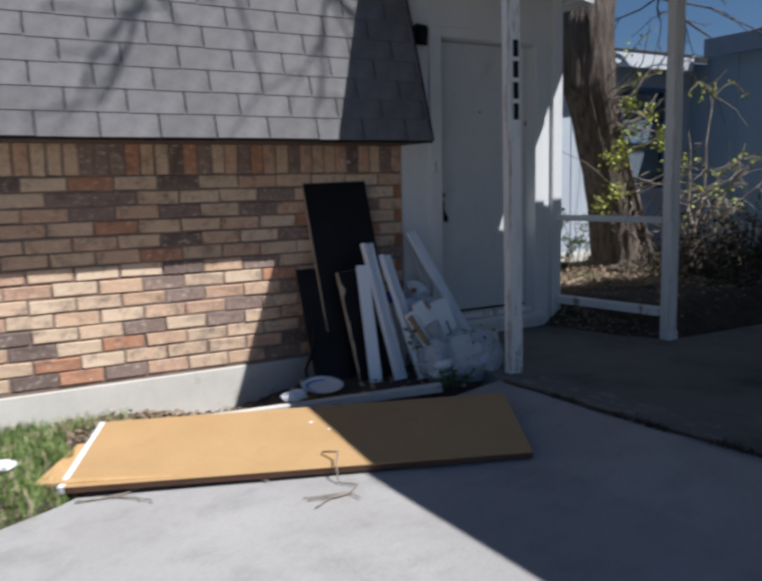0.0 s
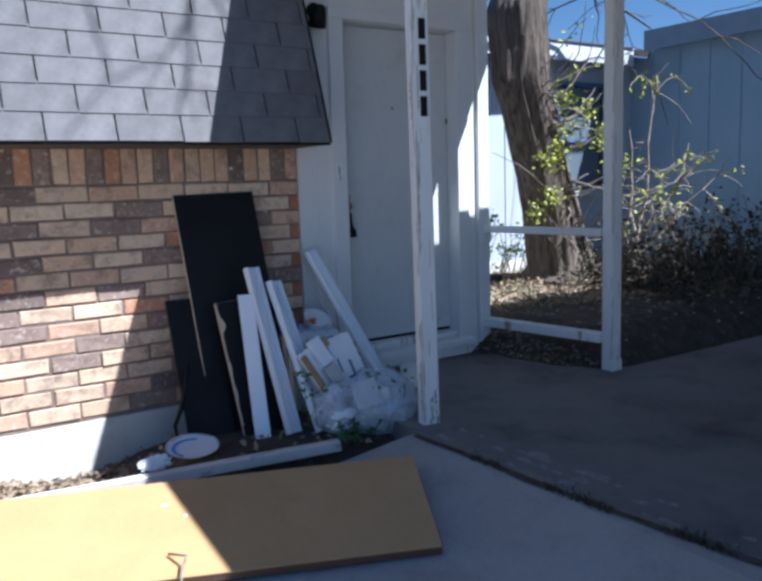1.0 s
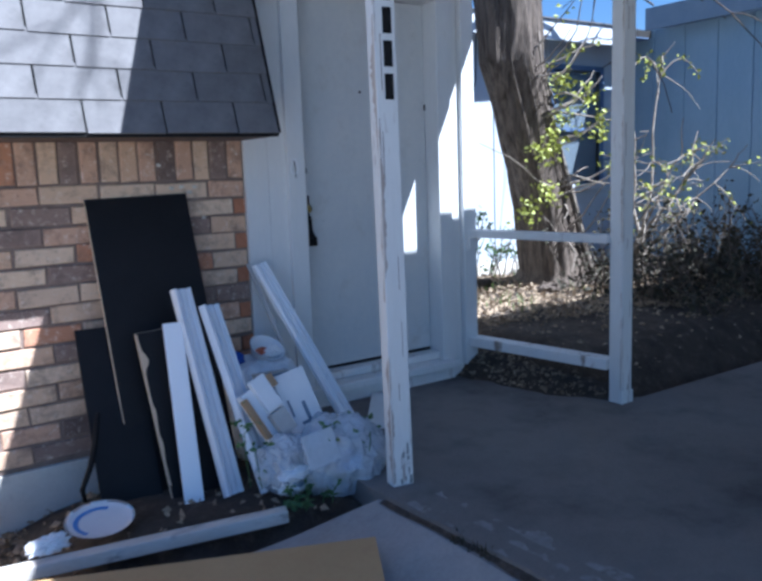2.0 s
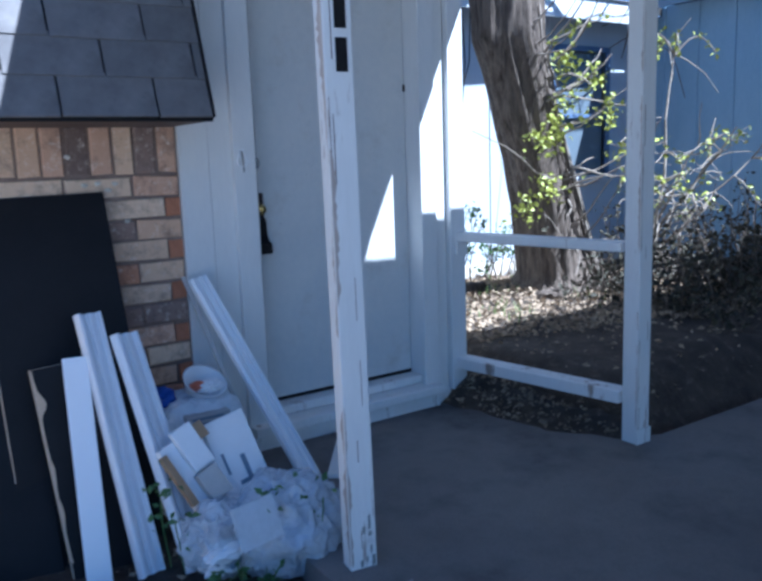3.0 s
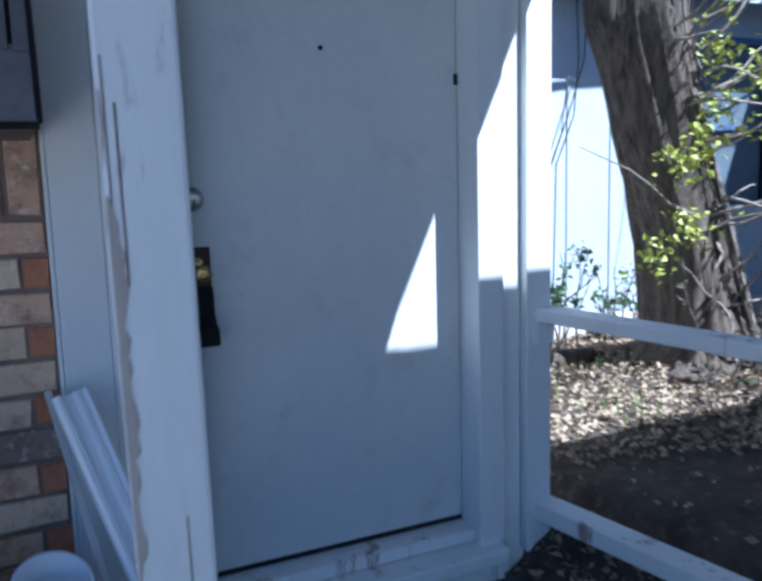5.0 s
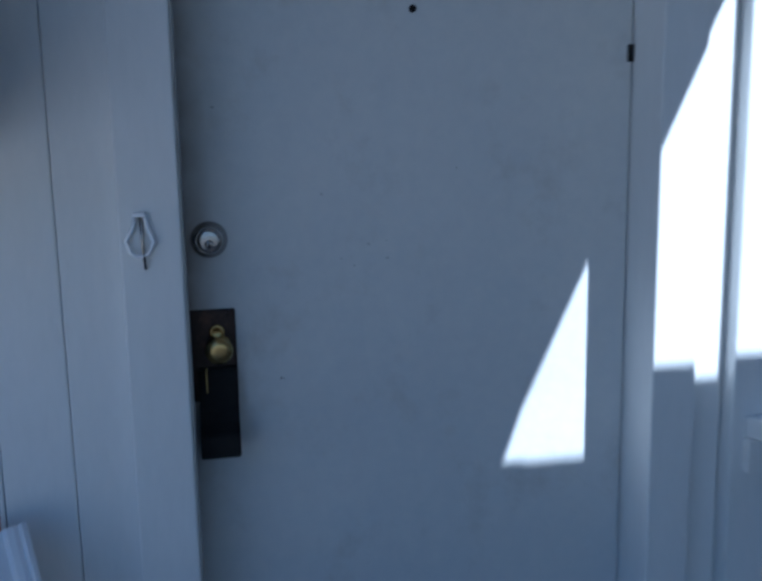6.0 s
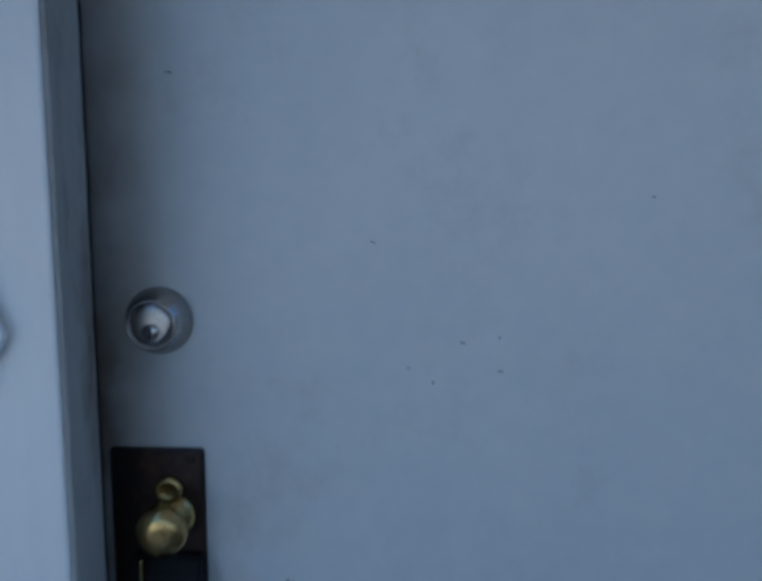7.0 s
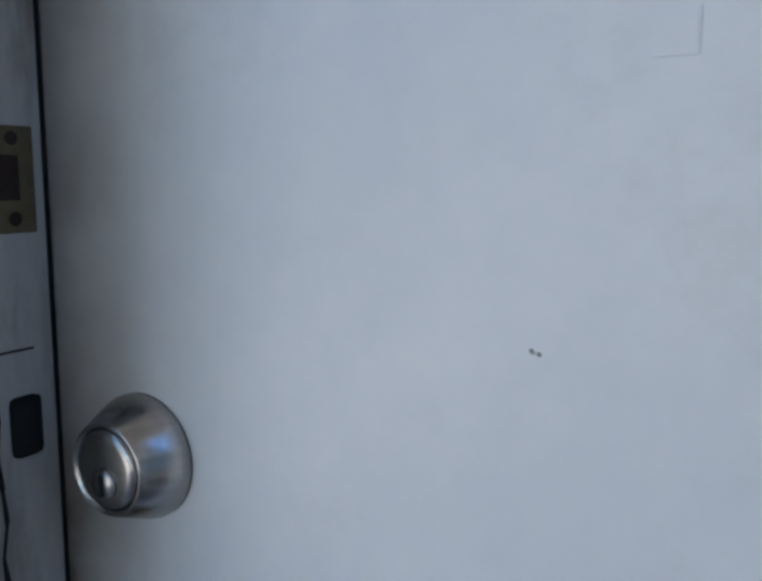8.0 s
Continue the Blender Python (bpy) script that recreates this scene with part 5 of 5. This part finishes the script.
def build_shrub():
    rnd = random.Random(33)
    shrub = thing("shrub", (4.1, 0.6, 0.3), "straggly half-bare shrub against the blue wall", "shrub")
    leaves = []
    ends = [(4.75, 0.85, 2.15), (4.2, 0.3, 1.3), (4.5, 0.1, 1.5), (3.8, 0.55, 1.45), (4.9, 0.2, 1.25), (3.75, 0.2, 1.0), (4.4, 0.9, 1.75), (5.0, 0.6, 1.6)]
    for e in ends:
        base = Vector((4.1 + rnd.uniform(-0.15, 0.25), 0.6 + rnd.uniform(-0.15, 0.15), 0.25))
        pts = [base.lerp(Vector(e), k / 7) + Vector((rnd.uniform(-1, 1), rnd.uniform(-1, 1), rnd.uniform(-0.3, 0.5))) * 0.07 * math.sin(math.pi * k / 7) for k in range(8)]
        part("stem", tube(pts, [0.022, 0.02, 0.018, 0.015, 0.012, 0.010, 0.008, 0.005], 6), TWIG, shrub)
        for j in range(9):
            k = rnd.randint(3, 7)
            tw = wander(pts[k], (rnd.uniform(-1, 1), rnd.uniform(-1, 0.3), rnd.uniform(-0.5, 0.7)), rnd.uniform(0.2, 0.6), 5, rnd, 0.8, -0.1)
            part("twig", tube(tw, [0.007, 0.006, 0.005, 0.004, 0.003, 0.003], 5), TWIG, shrub)
            if rnd.random() < 0.35:
                for q in tw[2:]:
                    for _ in range(rnd.randint(1, 3)):
                        leaves.append((q + Vector((rnd.uniform(-1, 1), rnd.uniform(-1, 1), rnd.uniform(-1, 1))) * 0.04, (rnd.uniform(-1, 1), rnd.uniform(-1, 1), rnd.uniform(-0.4, 1))))
    # the arching whips at the top
    for dx, dy in ((-0.55, -0.1), (-0.30, -0.25), (0.30, -0.2), (0.15, 0.3)):
        c = Vector((4.75, 0.85, 2.13))
        pts = [c + Vector((dx * t, dy * t, 0.16 * math.sin(math.pi * t * 0.95))) for t in [k / 6 for k in range(7)]]
        part("twig", tube(pts, [0.010, 0.009, 0.008, 0.007, 0.006, 0.005, 0.004], 5), TWIG, shrub)
        for q in pts[3:]:
            for _ in range(4):
                leaves.append((q + Vector((rnd.uniform(-1, 1), rnd.uniform(-1, 1), rnd.uniform(-1, 1))) * 0.03, (rnd.uniform(-1, 1), rnd.uniform(-1, 1), rnd.uniform(-0.6, 0.6))))
    part("twig", tube([(4.75, 0.85, 2.13), (4.80, 0.88, 2.30), (4.9, 0.8, 2.45)], [0.009, 0.007, 0.004], 5), TWIG, shrub)
    part("foliage", leaf_mesh(leaves, 0.05, rnd), LEAF, shrub, "small yellow-green leaves")
    # low dark growth under it
    dark, dl = thing("undergrowth", (4.0, 0.0, 0.25), "dark tangled undergrowth along the carport edge", "shrub", kind="stuff"), []
    tw = bmesh.new()
    for _ in range(340):
        x, y = rnd.uniform(3.0, 6.0), rnd.uniform(-0.95, 0.8)
        h = rnd.uniform(0.15, 0.45 + 0.45 * smooth_step(2.6, 4.2, x))
        pts = wander((x, y, ground_z(x, y)), (rnd.uniform(-0.6, 0.6), rnd.uniform(-0.6, 0.6), 1), h, 5, rnd, 0.7, 0.0)
        tube(pts, [0.006, 0.005, 0.005, 0.004, 0.003, 0.003], 4, tw)
        for q in pts[1:]:
            if rnd.random() < 0.7:
                for _ in range(3):
                    dl.append((q + Vector((rnd.uniform(-1, 1), rnd.uniform(-1, 1), rnd.uniform(-1, 1))) * 0.04, (rnd.uniform(-1, 1), rnd.uniform(-1, 1), rnd.uniform(-0.5, 0.8))))
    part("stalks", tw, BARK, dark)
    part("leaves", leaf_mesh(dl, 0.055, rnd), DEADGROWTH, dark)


def build_wall_bush():
    rnd = random.Random(37)
    bush = thing("bush", (3.4, 1.9, 0.2), "low thin bush with dull leaves against the pale wall", "shrub")
    leaves = []
    for k in range(16):
        x, y = rnd.uniform(2.95, 3.95), rnd.uniform(1.72, 2.05)
        h = rnd.uniform(0.35, 0.85)
        pts = wander((x, y, ground_z(x, y)), (rnd.uniform(-0.45, 0.45), rnd.uniform(-0.3, 0.2), 1), h, 7, rnd, 0.45, 0.1)
        part("stem", tube(pts, [0.009, 0.008, 0.007, 0.006, 0.005, 0.004, 0.004, 0.003], 5), BARK, bush)
        for j in range(2):
            tw = wander(pts[rnd.randint(2, 6)], (rnd.uniform(-1, 1), rnd.uniform(-0.5, 0.3), rnd.uniform(0.1, 0.9)), rnd.uniform(0.12, 0.3), 5, rnd, 0.6, 0.1)
            part("twig", tube(tw, [0.005, 0.004, 0.004, 0.003, 0.003, 0.002], 4), BARK, bush)
            for q in tw[2:]:
                for _ in range(3):
                    leaves.append((q + Vector((rnd.uniform(-1, 1), rnd.uniform(-1, 1), rnd.uniform(-1, 1))) * 0.03, (rnd.uniform(-1, 1), rnd.uniform(-1, 0.4), rnd.uniform(-0.5, 0.8))))
    part("foliage", leaf_mesh(leaves, 0.05, rnd), DARKLEAF, bush, "dull grey-green leaves")


def build_litter():
    rnd = random.Random(44)
    bm, leaves = bmesh.new(), []
    while len(leaves) < 11000:
        x, y = rnd.uniform(1.5, 4.6), rnd.uniform(-1.1, 2.3)
        if y < 0.1 - 0.3 * (x - 1.5) and rnd.random() < 0.94:
            continue
        a = rnd.uniform(0, 6.28)
        leaves.append(((x, y, ground_z(x, y) + rnd.uniform(0.004, 0.03)), (math.cos(a), math.sin(a), rnd.uniform(-0.15, 0.35))))
    tagged(part("leaf_litter", leaf_mesh(leaves, 0.038, rnd, curl=0.5), DRYLEAF), "dry brown fallen leaves covering the yard", "leaves", kind="stuff")
    leaves = []
    for _ in range(2200):
        x = rnd.uniform(-2.6, -1.35) if rnd.random() < 0.95 else rnd.uniform(-1.35, -0.2)
        y = rnd.uniform(curb_y(x) + 0.06, -0.03)
        a = rnd.uniform(0, 6.28)
        leaves.append(((x, y, ground_z(x, y) + rnd.uniform(0.002, 0.02)), (math.cos(a), math.sin(a), rnd.uniform(-0.1, 0.3))))
    tagged(part("bed_litter", leaf_mesh(leaves, 0.045, rnd, curl=0.5), DRYLEAF), "dry leaves and chips strewn in the bed", "leaves", kind="stuff")
    tufts = bmesh.new()
    for _ in range(500):
        x, y = rnd.uniform(1.6, 3.6), rnd.uniform(0.2, 2.2)
        if noise.noise(Vector((x * 2.3, y * 2.3, 9))) < 0.12:
            continue
        blade(tufts, x, y, ground_z(x, y), rnd.uniform(0.04, 0.12), rnd)
    tagged(part("yard_grass", tufts, GRASS), "thin green weeds among fallen leaves", "grass", kind="stuff")
    dirt, crumbs = bmesh.new(), []
    xs, ys = np.linspace(1.16, 1.66, 26), np.linspace(-0.16, -1.30, 46)

    def spill(x, y):
        front = float(np.interp(-y, [0.16, 0.45, 0.86, 1.16, 1.30], [1.21, 1.27, 1.31, 1.49, 1.60])) + 0.04 * noise.noise(Vector((x * 6, y * 6, 2)))
        rise = smooth_step(front, front + 0.25, x)
        return 0.004 + 0.13 * rise * (0.6 + 0.4 * smooth_step(-0.9, -0.2, y)) + rise * 0.025 * noise.noise(Vector((x * 14, y * 14, 0)))

    grid = [[dirt.verts.new((x, y, spill(x, y))) for x in xs] for y in ys]
    for r0, r1 in zip(grid, grid[1:]):
        for i in range(len(xs) - 1):
            dirt.faces.new((r0[i], r1[i], r1[i + 1], r0[i + 1]))
    tagged(part("dirt", dirt, SOIL, smooth=True), "dark soil spilled over the edge of the slab", "soil", kind="stuff")
    for _ in range(420):
        x, y = rnd.uniform(1.24, 1.6), rnd.uniform(-1.2, -0.22)
        if spill(x, y) > 0.022:
            a = rnd.uniform(0, 6.28)
            crumbs.append(((x, y, spill(x, y) + 0.004), (math.cos(a), math.sin(a), rnd.uniform(-0.1, 0.3))))
    tagged(part("spilled_leaves", leaf_mesh(crumbs, 0.034, rnd, curl=0.5), DRYLEAF), "dry leaves on the spilled soil", "leaves", kind="stuff")
    stone = thing("rock", (3.0, 0.72, 0.32), "grey-brown lump of wood at the tree's foot", "rock")
    part("lump", blob((3.05, 0.66, 0.27), (0.13, 0.08, 0.07), 31.0, 0.35, 3), BARK, stone)
    log = thing("log", (2.9, 1.75, 0.34), "fallen grey log lying on dry leaves", "log")
    part("bark", tube([(2.35, 1.35, 0.27), (2.7, 1.42, 0.27), (3.02, 1.40, 0.27)], [0.05, 0.06, 0.045], 10), BARK, log, smooth=True)


def blade(bm, x, y, z, h, rnd, lean=0.5):
    a = rnd.uniform(0, 6.28)
    dx, dy = math.cos(a) * h * lean * rnd.uniform(0.1, 1), math.sin(a) * h * lean * rnd.uniform(0.1, 1)
    w = 0.0035
    sx, sy = -math.sin(a) * w, math.cos(a) * w
    p = [(x - sx, y - sy, z), (x + sx, y + sy, z), (x + dx * 0.4 + sx * 0.8, y + dy * 0.4 + sy * 0.8, z + h * 0.6), (x + dx * 0.4 - sx * 0.8, y + dy * 0.4 - sy * 0.8, z + h * 0.6), (x + dx, y + dy, z + h)]
    v = [bm.verts.new(q) for q in p]
    bm.faces.new((v[0], v[1], v[2], v[3]))
    bm.faces.new((v[3], v[2], v[4]))


def build_grass():
    rnd = random.Random(51)
    green, dry = bmesh.new(), bmesh.new()
    for _ in range(26000):
        x, y = rnd.uniform(-4.2, -2.2), rnd.uniform(-1.95, -0.02)
        if x > -2.62 - 0.4 * (y + 1.2) * (y > -1.2) * 0 and y < -0.45 and x > -2.72:
            continue
        if x > -2.45 and y > -0.45 and rnd.random() < 0.7:
            continue
        edge = noise.noise(Vector((x * 3, y * 3, 1)))
        if y < float(np.interp(x, [-4.5, -3.03, -2.77, -2.4, -1.95], [-1.72, -1.49, -1.345, -1.15, -0.88])) + 0.05 * edge:
            continue
        if y < -1.80 + 0.12 * edge or edge < -0.35:
            continue
        blade(dry if rnd.random() < 0.25 else green, x, y, ground_z(x, y) - 0.005, rnd.uniform(0.03, 0.10), rnd, 0.8)
    tagged(part("grass", green, GRASS), "patchy green lawn grass beside the driveway", "grass", kind="stuff")
    tagged(part("dry_grass", dry, STRAW), "dry straw-coloured blades in the lawn", "grass", kind="stuff")
    scrap = thing("paper_scrap", (-2.95, -0.95, -0.17), "white paper scrap lying in the grass", "litter")
    part("sheet", blob((-2.97, -0.98, -0.13), (0.06, 0.05, 0.02), 41.0, 0.5, 3), PAPER, scrap)


def build_vine():
    rnd = random.Random(61)
    vine = thing("dead_vine", (-1.9, -1.85, -0.15), "dry dead vine trailing over the concrete", "twig")
    edge = [PANEL @ Vector((x, -0.37, 0.01)) for x in (-1.12, -0.6, -0.1, 0.15)]
    lines = []
    for k in range(7):
        s = edge[0] + Vector((0.04 + 0.13 * k, -0.07 - 0.02 * (k % 3), 0))
        pts = wander(s, (1.0, rnd.uniform(-0.55, 0.15), 0), rnd.uniform(0.25, 0.62), 10, rnd, 0.8)
        for p in pts:
            p.z = drive_z(p.x) + 0.006 + 0.02 * abs(noise.noise(p * 5))
        lines.append(pts)
    top = [PANEL @ Vector((0.12, -0.22, 0.012)), PANEL @ Vector((0.20, -0.30, 0.05)), PANEL @ Vector((0.19, -0.39, 0.03))]
    q = top[-1].copy()
    for dx, dy in ((-0.02, -0.06), (0.04, -0.14), (-0.03, -0.20), (-0.02, -0.28)):
        p = q + Vector((dx, dy, 0))
        p.z = drive_z(p.x) + 0.012
        top.append(p)
    lines.append(top)
    end = top[-2]
    for a in (2.6, 2.2, 3.3):
        pts = wander(end, (math.cos(a), math.sin(a) * 0.5 - 0.1, 0), rnd.uniform(0.14, 0.28), 8, rnd, 0.8)
        for p in pts[1:]:
            p.z = drive_z(p.x) + 0.01
        lines.append(pts)
    for pts in lines:
        part("stem", tube(pts, [0.0055 - 0.003 * i / len(pts) for i in range(len(pts))], 6), TWIG, vine, smooth=True)
    weed = thing("weed", (-0.30, -1.20, 0.0), "small leafy weed growing by the sack", "plant")
    lv = []
    for k in range(7):
        base = Vector((-0.36 + rnd.uniform(-0.1, 0.1), -1.20 + rnd.uniform(-0.05, 0.04), -0.05))
        pts = wander(base, (rnd.uniform(-0.8, 0.6), rnd.uniform(-0.5, 0.2), 1), rnd.uniform(0.05, 0.13), 6, rnd, 0.5, 0.1)
        part("stem", tube(pts, 0.0025, 5), DARKLEAF, weed)
        for p in pts[2:]:
            for _ in range(2):
                lv.append((p, (rnd.uniform(-1, 1), rnd.uniform(-1, 0.4), rnd.uniform(-0.2, 0.6))))
    for c, n in (((-0.56, -0.97, 0.26), 14), ((-0.53, -1.02, 0.18), 12), ((-0.27, -1.18, 0.22), 16), ((-0.10, -1.21, 0.22), 10)):
        pts = wander((c[0] + 0.03, c[1], 0.0), (-0.1, -0.1, 1), c[2], 6, rnd, 0.3, 0.1)
        part("stem", tube(pts, 0.0025, 5), DARKLEAF, weed)
        for _ in range(n):
            lv.append((Vector(c) + Vector((rnd.gauss(0, 0.03), rnd.gauss(0, 0.02), rnd.gauss(0, 0.04))), (rnd.uniform(-1, 1), rnd.uniform(-1, 0.4), rnd.uniform(-0.2, 0.6))))
    part("foliage", leaf_mesh(lv, 0.034, rnd), DARKLEAF, weed, "narrow dark green leaves")
    moss = bmesh.new()
    for _ in range(900):
        y = rnd.uniform(-3.4, -1.45)
        if noise.noise(Vector((0, y * 2.2, 4))) < 0.12:
            continue
        blade(moss, joint_x(y) + rnd.uniform(-0.04, 0.012), y, -0.018, rnd.uniform(0.010, 0.05), rnd, 1.1)
    tagged(part("joint_weeds", moss, DEADGROWTH), "withered weeds in the joint of the slab", "grass", kind="stuff")


def build_shade_tree():
    """The tall bare tree whose twig shadows fall across the shingles."""
    rnd = random.Random(71)
    tree = thing("bare_tree", (3.1, -9.4, -0.2), "tall bare winter tree in front of the house", "tree")
    part("trunk", trunk_mesh([((3.1, -9.4, -0.4), 0.32), ((3.1, -9.3, 4.0), 0.24), ((3.1, -9.2, 8.0), 0.18), ((3.0, -9.1, 12.0), 0.10)], 20, 3.0), BARK, tree, smooth=True)
    out = []
    main = [Vector((3.1, -9.2, 8.2)), Vector((3.5, -7.4, 9.0)), Vector((3.3, -5.4, 9.5)), Vector((3.1, -4.2, 9.7)), Vector((2.1, -4.1, 9.8)), Vector((1.0, -4.2, 9.9)), Vector((-0.4, -4.1, 10.1))]
    part("limb", tube(main, [0.14, 0.12, 0.10, 0.08, 0.06, 0.05, 0.03], 8), BARK, tree)
    for x, dx, ln, r in ((2.55, -0.2, 1.5, 0.018), (2.2, 0.35, 1.3, 0.015), (1.75, -0.35, 1.6, 0.022), (1.3, 0.30, 1.5, 0.026), (0.75, 0.25, 1.4, 0.018), (0.35, -0.30, 1.6, 0.024), (-0.1, 0.2, 1.4, 0.018)):
        limbs((x + 0.16, -4.13, 9.8), (dx, 0.05, -1.0), ln, r, 2, rnd, out, -0.1, 3, 0.45)
    for d in ((-0.5, 0.2, 1.0), (0.5, -0.3, 1.0), (0.1, 0.1, 1.0)):
        limbs((3.0, -9.1, 11.9), d, 2.4, 0.06, 1, rnd, out, 0.12, 3, 0.3)
    for pts, radii in out:
        if min(p.y + 0.58 * p.z for p in pts) > 0.20:
            part("limb", tube(pts, [max(x, 0.006) for x in radii], 5), BARK, tree)


build_neighbour()
build_tree()
build_shrub()
build_wall_bush()
build_litter()
build_grass()
build_vine()
build_shade_tree()

# ---- bricks ----
build_brick_wall()
